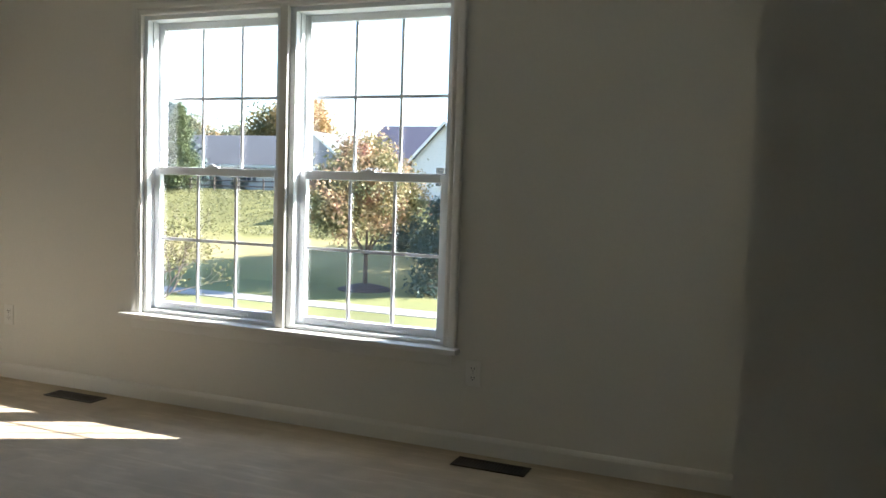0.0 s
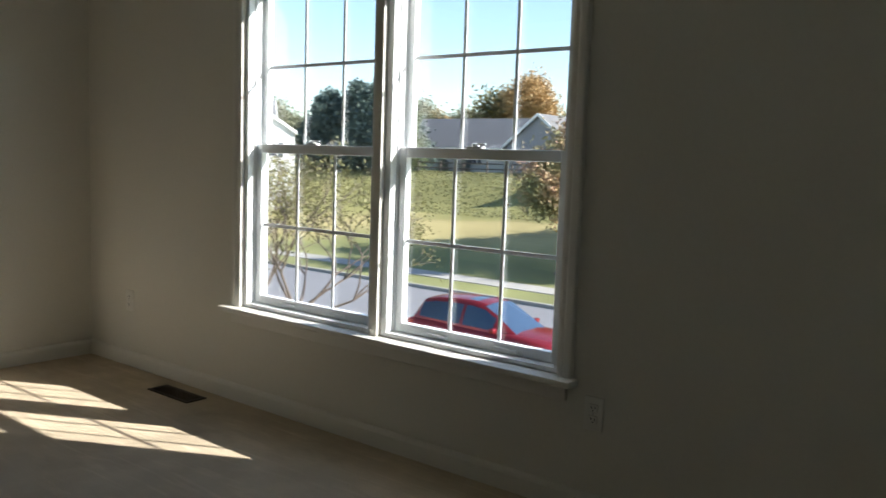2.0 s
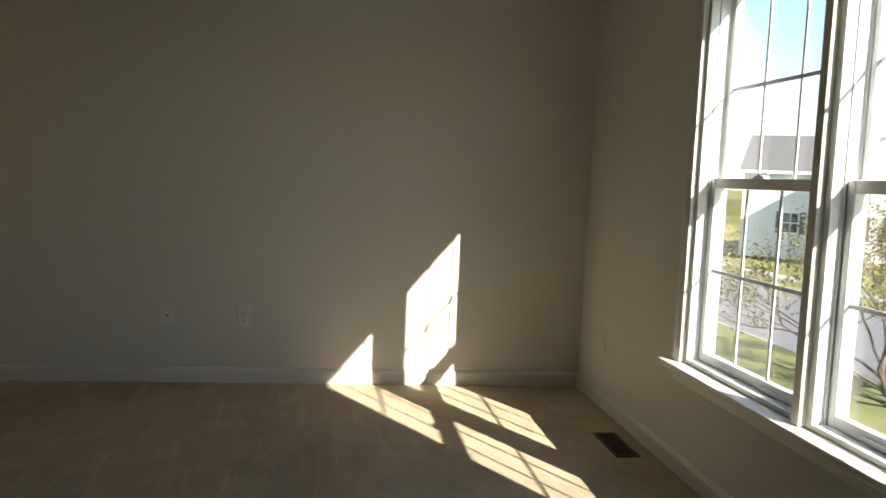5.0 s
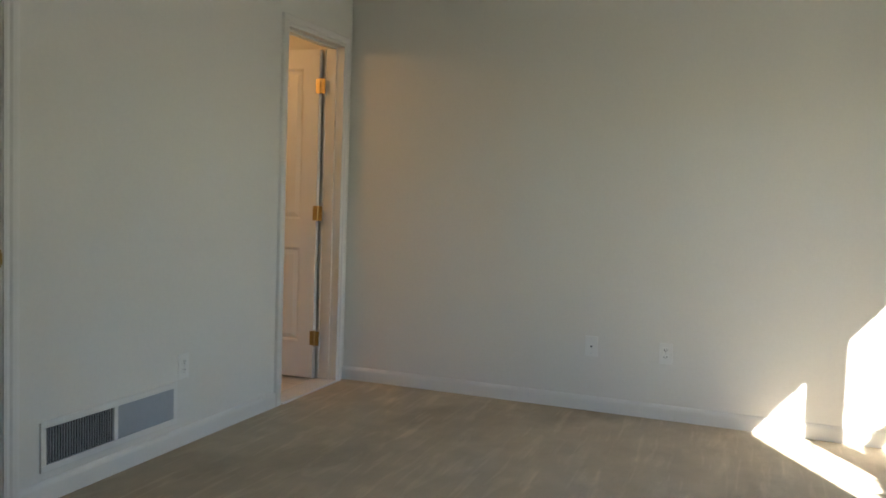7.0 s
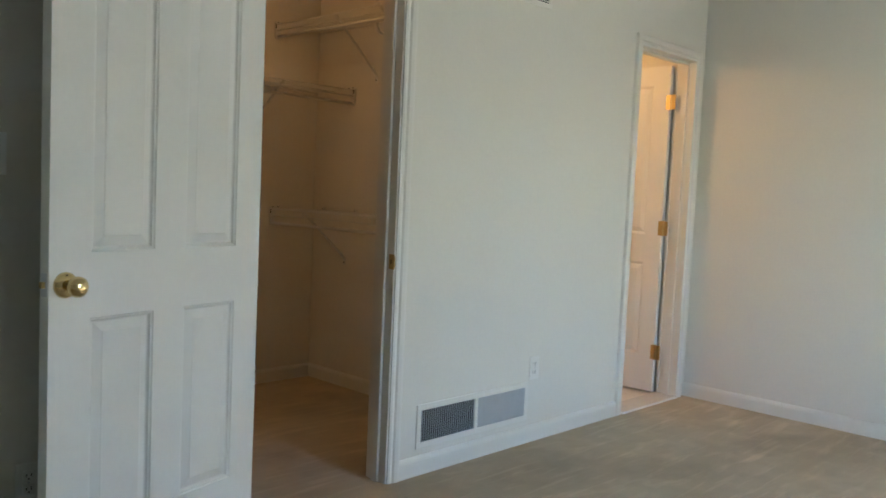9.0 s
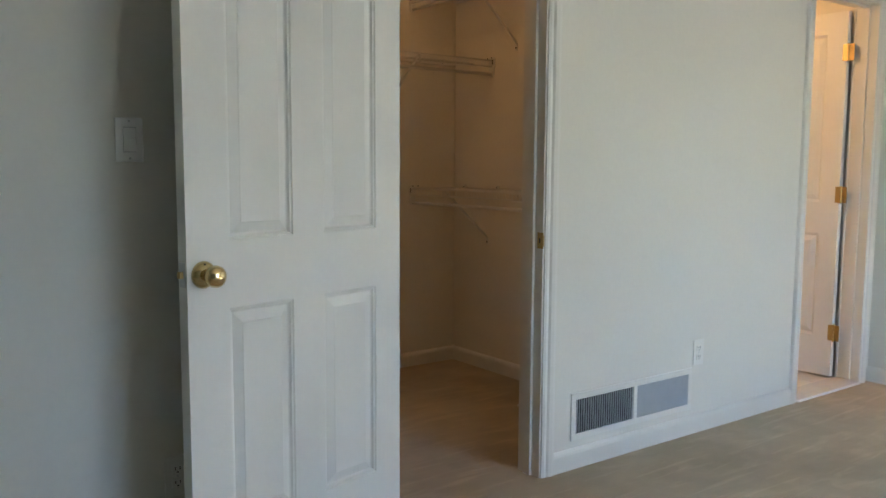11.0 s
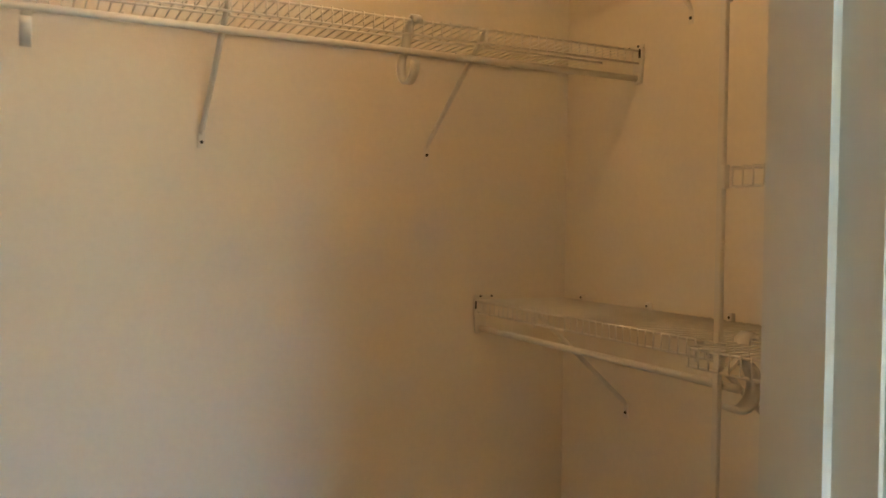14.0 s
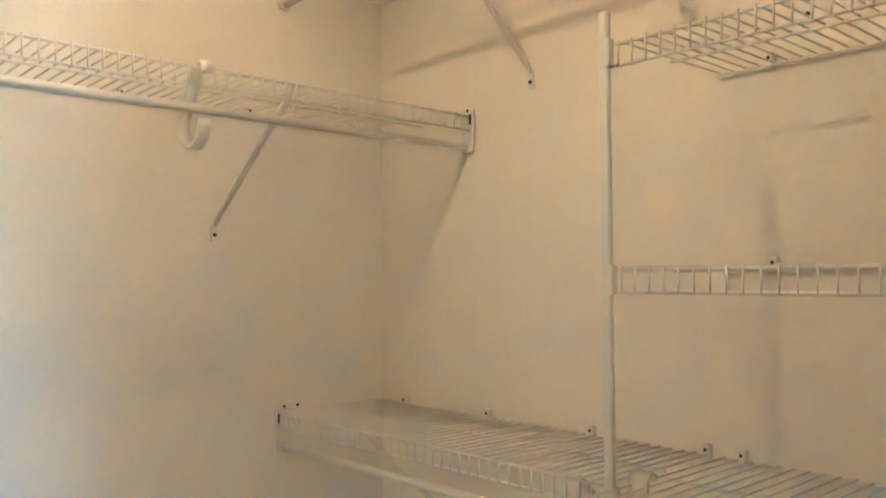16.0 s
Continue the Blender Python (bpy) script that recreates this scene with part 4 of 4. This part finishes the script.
def conifer(name, at, height, width, seed, label, count=5200, mat=None, blunt=0.0):
    rng = np.random.default_rng(seed)
    t = thing(name, label, "tree", "evergreen trees", "", at)
    v, f = [], []
    limb(v, f, Vector((0, 0, -0.2)), Vector((0, 0, height * 0.96)), 0.02 * height, 0.01, 7)
    h = rng.uniform(0, 1, 170) ** 1.1
    for hh in h:
        ang = rng.uniform(0, 6.283)
        r = (width / 2) * (1 - hh) ** (0.75 - 0.4 * blunt) * rng.uniform(0.75, 1.12)
        p = Vector((0, 0, height * (0.05 + 0.93 * hh)))
        q = p + Vector((math.cos(ang) * r, math.sin(ang) * r, -0.12 * r + 0.1))
        limb(v, f, p, q, 0.02, 0.006, 4)
    from_points("trunk", v, f, BARK, t, "dark straight trunk with whorled branches")
    clumps = 200
    ch, ca = rng.uniform(0.02, 1, clumps) ** 1.2, rng.uniform(0, 6.283, clumps)
    cr = (width / 2) * (1 - ch) ** (0.75 - 0.4 * blunt) * rng.uniform(0.35, 1.08, clumps)
    k = rng.integers(0, clumps, count)
    size = 0.11 * width * (0.45 + 0.55 * (1 - ch[k]))
    c = np.stack([np.cos(ca[k]) * cr[k], np.sin(ca[k]) * cr[k], height * (0.04 + 0.93 * ch[k])], 1)
    c += rng.normal(size=(count, 3)) * size[:, None] * np.array([0.8, 0.8, 1.0])
    lv, lf = leaves(c, 0.022 * width + 0.03, rng)
    from_points("crown", lv, lf, mat or PINE, t, "dense dark green needles")
    return t


def ground_at(x, y):
    return (x, y, land(x, y))


# ---- street side things ----
broad_tree("young_street_tree", ground_at(-13.0, 12.4), "small multi-stemmed tree with sparse yellowing leaves", 5.5, 0.75, 5, OLIVE, 9500, 0.046, 8, stems=4, depth=4, spread=0.85, jitter=0.16, half=4.4, bend=0.34, girth=1.25, upright=1.15)
broad_tree("maple_tree", ground_at(-13.5, 30.9), "round maple with patches of green, gold and pink autumn leaves", 6.8, 1.9, 5, ORANGE, 42000, 0.085, 11, spread=0.95, jitter=0.42, half=2.6)
bed = thing("mulch_bed", "low round mulch bed under the maple", "mulch bed", "", "", ground_at(-13.5, 30.9))
part("mulch", lathe(bmesh.new(), [(-0.05, 1.35), (0.05, 1.28), (0.17, 0.85), (0.27, 0.42), (0.31, 0.08)], (0, 0, 0), (0, 0, 1), 18), MULCH, bed, "", True)
for k, (x, y, h, w) in enumerate(((-52.5, 52.0, 7.0, 6.8), (-49.6, 53.0, 7.7, 7.0), (-47.0, 52.4, 7.4, 6.8), (-44.8, 53.0, 7.2, 6.2), (-42.4, 52.0, 7.4, 3.2))):
    conifer("evergreen_tree", ground_at(x, y), h, w, 30 + k, "tall dark green evergreen tree", 15000, FRESH if w < 3.5 else None, blunt=0.45 if w > 3.5 else 0.15)
for k, (x, y, h, w) in enumerate(((-12.4, 37.5, 3.4, 3.2), (-9.4, 36.0, 3.8, 3.0), (-15.5, 39.5, 2.6, 3.0), (-10.0, 31.0, 2.8, 2.4))):
    conifer("evergreen_shrub", ground_at(x, y), h, w, 50 + k, "broad dark green evergreen shrub", 2600, blunt=1.0)
for k, (x, h, w) in enumerate(((-36.0, 2.2, 1.7), (-34.2, 1.3, 1.4), (-41.5, 1.8, 1.5), (-43.9, 1.3, 1.4))):
    conifer("foundation_shrub", ground_at(x, 58.9), h, w, 70 + k, "small clipped evergreen shrub in front of house", 1200, blunt=0.6)
broad_tree("amber_tree", ground_at(-45.5, 76.0), "tall amber and orange autumn tree behind houses", 10.2, 2.5, 8, AMBER, 14000, 0.18, 21, spread=0.8, jitter=0.65, half=2.5)
broad_tree("amber_tree", ground_at(-50.5, 78.0), "tall green-gold autumn tree behind houses", 7.6, 2.0, 8, WOODS, 4500, 0.24, 22, spread=0.8, jitter=0.7)


for x, y, h, w, mat, k, words in ((-74.2, 62.0, 8.4, 3.0, GREYGREEN, 23, "round grey-green tree behind the white house"), (-85.0, 75.0, 6.4, 3.2, GREYGREEN, 24, "low grey-green tree behind the white house"), (-58.5, 72.0, 8.2, 2.3, GREYGREEN, 25, "grey-green tree beside the tall evergreens"), (-62.5, 80.0, 7.2, 2.0, AMBER, 26, "small orange autumn tree behind the ranch house"), (-61.9, 85.0, 7.7, 2.8, GREYGREEN, 27, "pale grey-green tree behind the ranch roof")):
    broad_tree("background_tree", ground_at(x, y), words, h, 1.8, 5, mat, 7000, 0.17, k, spread=0.85, jitter=0.55, half=w)


def rail_fence(x0, x1, y):
    """Split-rail fence along the top of the bank."""
    f = thing("rail_fence", "dark weathered split-rail fence along the top of the bank", "fence", "", "", ground_at(x0, y))
    n = int((x1 - x0) / 2.4)
    step = (x1 - x0) / n
    post = mesh("post", bevelled(boxes((-0.06, 0.06, -0.06, 0.06, -0.3, 1.05)), 0.012, 1), FENCE)
    rail = mesh("rail", bevelled(boxes((0, step, -0.03, 0.03, -0.055, 0.055)), 0.012, 1), FENCE)
    for k in range(n + 1):
        dz = land(x0 + k * step, y) - land(x0, y)
        o = new("post", post)
        o.parent, o.location = f, (k * step, 0, dz)
        if k < n:
            for z in (0.42, 0.85):
                r = new("rail", rail)
                r.parent, r.location = f, (k * step, 0.0, dz + z)
    return f


rail_fence(-60.0, -24.0, 51.5)


def tree_line():
    """Far woods along the skyline: loose leaf masses on many trunks."""
    rng = np.random.default_rng(9)
    cs = []
    for k in range(90):
        x, y = rng.uniform(-190, 40), rng.uniform(105, 150)
        h, w = rng.uniform(5.0, 9.5), rng.uniform(5, 9)
        n = 240
        d = rng.normal(size=(n, 3))
        d /= np.linalg.norm(d, axis=1)[:, None]
        d *= rng.uniform(0.45, 1.05, (n, 1)) ** 0.5
        cs.append(np.stack([x + d[:, 0] * w / 2, y + d[:, 1] * w / 2, land(x, y) + h * 0.55 + d[:, 2] * h * 0.5], 1))
    lv, lf = leaves(np.concatenate(cs), 0.55, rng)
    return tagged(from_points("far_woods", lv, lf, WOODS), "far belt of mixed autumn woodland on the skyline", "woods", "", "stuff")


tree_line()


def bank_grass():
    rng = np.random.default_rng(4)
    n = 34000
    x, y = rng.uniform(-75, 10, n), rng.uniform(41, 54, n)
    c = np.stack([x, y, np.array([land(a, b) for a, b in zip(x, y)]) + rng.uniform(0, 0.10, n)], 1)
    lv, lf = leaves(c, 0.085, rng)
    return tagged(from_points("rough_grass", lv, lf, WEED), "tufts of rough unmown grass on the bank", "grass", "", "stuff")


bank_grass()


# two trees added out of view to cast the shadow bands on the lawn
broad_tree("unseen_shade_tree", ground_at(-6.4, 41.0), "tall unseen tree with autumn leaves, added to shade the lawn", 11.5, 4.0, 5, ORANGE, 26000, 0.2, 14, spread=0.8, jitter=0.6, half=4.0)
broad_tree("unseen_shade_tree", ground_at(-6.0, 34.5), "broad unseen tree with autumn leaves, added to shade the lawn", 6.5, 1.8, 5, ORANGE, 15000, 0.14, 15, spread=0.8, jitter=0.45, half=2.6)


# ---- houses ----
def house(name, at, turn, w, d, wall_h, roof_h, walls, roof, label, windows, over=0.35):
    """Gabled house with the ridge along its own x; front faces -y. windows: (face, along, sill, width, height)."""
    t = thing(name, label, "house", "", "", at, turn)
    part("wall", prism(bmesh.new(), [(-w / 2, -d / 2, -1.5), (-w / 2, d / 2, -1.5), (-w / 2, d / 2, wall_h), (-w / 2, 0, wall_h + roof_h), (-w / 2, -d / 2, wall_h)], (w, 0, 0)), walls, t)
    for s in (-1, 1):
        k = (d / 2 + over) / (d / 2)
        o = [(-w / 2 - over, 0, wall_h + roof_h + 0.02), (-w / 2 - over, s * d / 2 * k, wall_h + roof_h - roof_h * k + 0.02), (-w / 2 - over, s * d / 2 * k, wall_h + roof_h - roof_h * k + 0.2), (-w / 2 - over, 0, wall_h + roof_h + 0.22)]
        part("roof", prism(bmesh.new(), o, (w + 2 * over, 0, 0)), roof, t)
        part("fascia", boxes((-w / 2 - over, w / 2 + over, s * d / 2 * k - 0.02, s * d / 2 * k + 0.02, wall_h + roof_h - roof_h * k - 0.05, wall_h + roof_h - roof_h * k + 0.17)), HOUSE_TRIM, t)
        for xx in (-w / 2 - over - 0.03, w / 2 + over - 0.03):
            part("rake_board", prism(bmesh.new(), [(xx, 0, wall_h + roof_h - 0.02), (xx, s * d / 2 * k, wall_h + roof_h - roof_h * k - 0.02), (xx, s * d / 2 * k, wall_h + roof_h - roof_h * k + 0.24), (xx, 0, wall_h + roof_h + 0.26)], (0.06, 0, 0)), HOUSE_TRIM, t)
    for face, c, z, ww, hh in windows:
        if face in "fb":
            y = -d / 2 - 0.03 if face == "f" else d / 2 + 0.03
            dims = lambda a0, a1, z0, z1, p: (c + a0, c + a1, y - p, y + p, z0, z1)
        else:
            x = w / 2 + 0.03 if face == "r" else -w / 2 - 0.03
            dims = lambda a0, a1, z0, z1, p: (x - p, x + p, c + a0, c + a1, z0, z1)
        win = part("window", boxes(dims(-ww / 2, ww / 2, z, z + hh, 0.03)), HOUSE_GLASS, t)
        part("frame", boxes(dims(-ww / 2 - 0.1, -ww / 2, z - 0.1, z + hh + 0.1, 0.05), dims(ww / 2, ww / 2 + 0.1, z - 0.1, z + hh + 0.1, 0.05), dims(-ww / 2, ww / 2, z + hh, z + hh + 0.1, 0.05), dims(-ww / 2, ww / 2, z - 0.1, z, 0.05), dims(-ww / 2, ww / 2, z + hh / 2 - 0.03, z + hh / 2 + 0.03, 0.045), dims(-0.025, 0.025, z, z + hh, 0.045)), HOUSE_TRIM, win)
        if face in "fr" and ww < 1.3:
            for a in (-ww / 2 - 0.5, ww / 2 + 0.12):
                part("shutter", boxes(dims(a, a + 0.38, z - 0.1, z + hh + 0.1, 0.045)), SHUTTER, win)
    return t


def gz(x, y, z=0.0):
    return (x, y, land(x, y) + z)


house("ranch_house", gz(-43.5, 64.5), 0, 19, 9, 2.3, 2.75, CREAM, SHINGLE, "low house with a wide grey shingle roof", [("f", -7, 0.8, 1.0, 1.2), ("f", -2.6, 0.8, 1.0, 1.2), ("f", 2.2, 0.8, 1.0, 1.2), ("r", -1, 0.8, 1.0, 1.2)])
house("ranch_wing", gz(-32.4, 61.2), 90, 8, 6.5, 2.3, 2.6, GREY_CLAP, SHINGLE, "front-facing gabled wing with white rake boards", [("l", 0, 0.8, 1.4, 1.2)])
house("white_house", (-53.0, 37.0, -2.15), 53, 13, 8.0, 5.05, 2.6, CLAP, SHINGLE, "white clapboard house with a grey shingle roof", [("f", -3, 0.5, 1.0, 1.4), ("f", 3, 0.5, 1.0, 1.4)])
house("white_house_wing", (-48.1, 38.2, -2.15), -37, 8, 8.0, 5.05, 2.6, CLAP, SHINGLE, "white clapboard gabled wing facing the street", [("r", -2.6, 0.5, 1.0, 1.4), ("r", 0.2, 0.5, 1.0, 1.4), ("r", 2.2, 3.3, 0.9, 0.9), ("f", 0, 0.5, 1.0, 1.4)], over=0.14)
house("slate_roof_house", gz(-20.5, 58.0), 0, 11, 9, 2.6, 2.9, CLAP, PLUM, "pale house with a dark slate-coloured roof", [("f", -3, 0.9, 1.0, 1.3), ("f", 3, 0.9, 1.0, 1.3)])
house("slate_roof_wing", gz(-17.6, 54.0), 90, 7, 5.2, 2.6, 2.7, CLAP, PLUM, "white gabled wing beside the slate-roofed house", [("l", 0, 0.9, 1.3, 1.3)])


# ---- parked car ----
def car(at, turn):
    c = thing("parked_car", "metallic red compact sport-utility car parked at kerb", "car", "", "", at, turn)
    stations = [(-2.27, 0.48, 0.88, 0.72), (-2.22, 0.34, 1.00, 0.84), (-2.0, 0.27, 1.05, 0.90), (-1.5, 0.24, 1.07, 0.92), (-0.6, 0.24, 1.05, 0.925), (0.4, 0.24, 1.03, 0.925), (1.0, 0.24, 1.03, 0.92), (1.45, 0.25, 0.99, 0.91), (1.85, 0.27, 0.93, 0.88), (2.1, 0.31, 0.86, 0.80), (2.22, 0.40, 0.76, 0.70), (2.27, 0.48, 0.68, 0.60)]
    v, f = [], []
    for x, zb, zt, hw in stations:
        ring = [(hw * 0.90, zb), (hw * 0.985, zb + 0.12), (hw, zb + (zt - zb) * 0.5), (hw * 0.985, zt - 0.16), (hw * 0.93, zt - 0.05), (hw * 0.80, zt - 0.005), (hw * 0.4, zt + 0.03)]
        ring = ring + [(-a, b) for a, b in reversed(ring)]
        v += [(x, a, b) for a, b in ring]
    n = 14
    for i in range(len(stations) - 1):
        for k in range(n):
            f.append((i * n + k, i * n + (k + 1) % n, (i + 1) * n + (k + 1) % n, (i + 1) * n + k))
    f.append(tuple(range(n)))
    f.append(tuple((len(stations) - 1) * n + k for k in reversed(range(n))))
    body = from_points("body", v, f, PAINT, c, "", True)
    # cabin: cross-sections from tailgate to scuttle (x, belt height, belt half-width, top height, top half-width)
    ribs = [(-2.17, 1.0, 0.74, 1.03, 0.70), (-2.09, 1.02, 0.77, 1.24, 0.64), (-1.90, 1.03, 0.80, 1.53, 0.56), (-1.50, 1.01, 0.825, 1.62, 0.57), (-0.95, 0.995, 0.84, 1.66, 0.585), (-0.56, 0.985, 0.845, 1.668, 0.59), (-0.47, 0.985, 0.845, 1.668, 0.59), (-0.25, 0.98, 0.845, 1.66, 0.59), (0.08, 0.98, 0.845, 1.61, 0.585), (0.45, 0.985, 0.83, 1.42, 0.60), (0.80, 0.99, 0.79, 1.19, 0.65), (1.10, 0.99, 0.72, 1.01, 0.69)]
    grid = []
    for x, zb, hb, zt, ht in ribs:
        k = min(1, (zt - zb) / 0.4)
        ze = zt - 0.07 * k
        half = [(hb, zb), (hb + (ht - hb) * 0.10 + 0.012 * k, zb + (ze - zb) * 0.14), (hb + (ht - hb) * 0.50 + 0.022 * k, zb + (ze - zb) * 0.55), (hb + (ht - hb) * 0.92 + 0.008 * k, zb + (ze - zb) * 0.92), (ht * 0.96, ze + 0.035 * k), (ht * 0.72, zt - 0.008 * k), (ht * 0.28, zt + 0.012 * k)]
        grid.append([(x, a, b) for a, b in half] + [(x, -a, b) for a, b in reversed(half)])
    panes = {}
    for i in range(len(ribs) - 1):
        for j in range(13):
            mid = 4 <= j <= 8
            if i in (8, 9, 10) and mid:
                key = "windscreen"
            elif i == 1 and mid:
                key = "rear_window"
            elif i in (5, 6) and 5 <= j <= 7:
                key = "sunroof"
            elif j in (1, 2) or j in (10, 11):
                side = "near" if j > 6 else "far"
                key = {2: "quarter " + side, 3: "rear " + side, 4: "rear " + side, 6: "front " + side, 7: "front " + side, 8: "front " + side}.get(i, "body")
            else:
                key = "body"
            panes.setdefault(key, []).append((i, j))

    def shell(cells):
        v, f, at_vert = [], [], {}
        for i, j in cells:
            corner = []
            for a, b in ((i, j), (i, j + 1), (i + 1, j + 1), (i + 1, j)):
                if (a, b) not in at_vert:
                    at_vert[a, b] = len(v)
                    v.append(grid[a][b])
                corner.append(at_vert[a, b])
            f.append(tuple(corner))
        return v, f
    cabin = from_points("cabin", *shell(panes.pop("body")), PAINT, c, "", True)
    for key, cells in panes.items():
        name = key if "_" in key or key in ("windscreen", "sunroof") else "side_window"
        from_points(name, *shell(cells), CAR_GLASS, cabin, "dark tinted glass", True)
    for s in (1, -1):
        m = part("mirror", bevelled(boxes((0.52, 0.66, 0.90 * s, 1.08 * s, 1.02, 1.15)), 0.03, 2), PAINT, c, "red door mirror", True)
        part("mirror_arm", boxes((0.56, 0.62, 0.80 * s, 0.92 * s, 1.01, 1.05)), BLACK, m)
        part("headlight", bevelled(boxes((1.86, 2.16, 0.50 * s, 0.80 * s, 0.70, 0.82)), 0.03, 2), LENS, c, "clear headlight", True)
        part("tail_light", bevelled(boxes((-2.26, -2.05, 0.56 * s, 0.86 * s, 0.86, 1.0)), 0.03, 2), TAIL, c, "red tail light", True)
        part("sill_cladding", bevelled(boxes((-1.0, 0.95, 0.86 * s, 0.935 * s, 0.22, 0.36)), 0.015, 1), BLACK, c, "black plastic sill cladding")
        for dx in (-0.62, 0.36):
            part("door_handle", bevelled(boxes((dx - 0.1, dx + 0.1, 0.918 * s, 0.948 * s, 0.90, 0.935)), 0.008, 1), PAINT, c)
        for x in (-1.38, 1.36):
            arch = part("wheel_arch", lathe(bmesh.new(), [(0, 0.41), (0.05, 0.41), (0.05, 0.35), (0.052, 0.1)], (x, 0.885 * s, 0.36), (0, s, 0), 28), BLACK, c, "black wheel arch cladding", True)
            wheel = part("wheel", lathe(bmesh.new(), [(0, 0.30), (0.0, 0.325), (0.03, 0.345), (0.18, 0.345), (0.21, 0.325), (0.212, 0.24), (0.19, 0.235)], (x, 0.745 * s, 0.345), (0, s, 0), 30), RUBBER, c, "black rubber tyre", True)
            bm = bmesh.new()
            lathe(bm, [(0.15, 0.235), (0.155, 0.235), (0.156, 0.06), (0.20, 0.06), (0.205, 0.03)], (x, 0.755 * s, 0.345), (0, s, 0), 24)
            for k in range(5):
                a = k * 2 * math.pi / 5
                rod(bm, (x + 0.04 * math.cos(a), 0.955 * s, 0.345 + 0.04 * math.sin(a)), (x + 0.232 * math.cos(a), 0.952 * s, 0.345 + 0.232 * math.sin(a)), 0.028, 6)
            part("rim", bm, ALLOY, wheel, "five-spoke alloy rim")
    part("grille", bevelled(boxes((2.20, 2.285, -0.42, 0.42, 0.56, 0.70)), 0.01, 1), BLACK, c, "black front grille")
    part("bumper_cladding", bevelled(boxes((1.95, 2.27, -0.62, 0.62, 0.25, 0.42)), 0.03, 2), BLACK, c)
    part("antenna_fin", bevelled(prism(bmesh.new(), [(-1.5, -0.012, 1.655), (-1.3, -0.012, 1.66), (-1.47, -0.012, 1.72)], (0, 0.024, 0)), 0.004, 1), PAINT, c)
    return c


car((-7.15, 14.65, -3.97), 0)

# pavement slabs along the stretch in view
slab = mesh("slab", bevelled(boxes((-0.75, 0.75, 24.85, 26.3, -3.85, -3.82)), 0.008, 1), CONCRETE)
for k in range(34):
    o = new("slab", slab)
    o.parent, o.location = walkway, (-50 + 1.52 * k, 0, 0)
# ---- end outdoors ----

# ---- bathroom floor tiles ----
tile = mesh("tile", bevelled(boxes((-0.0985, 0.0985, -0.0985, 0.0985, -0.014, 0)), 0.002, 1), TILE)
bath_floor = bpy.data.objects["bathroom_floor"]
for i in range(7):
    for j in range(8):
        o = new("tile", tile)
        o.parent, o.location = bath_floor, (0.176 + i * 0.2, SB - 0.112 - j * 0.2, 0)
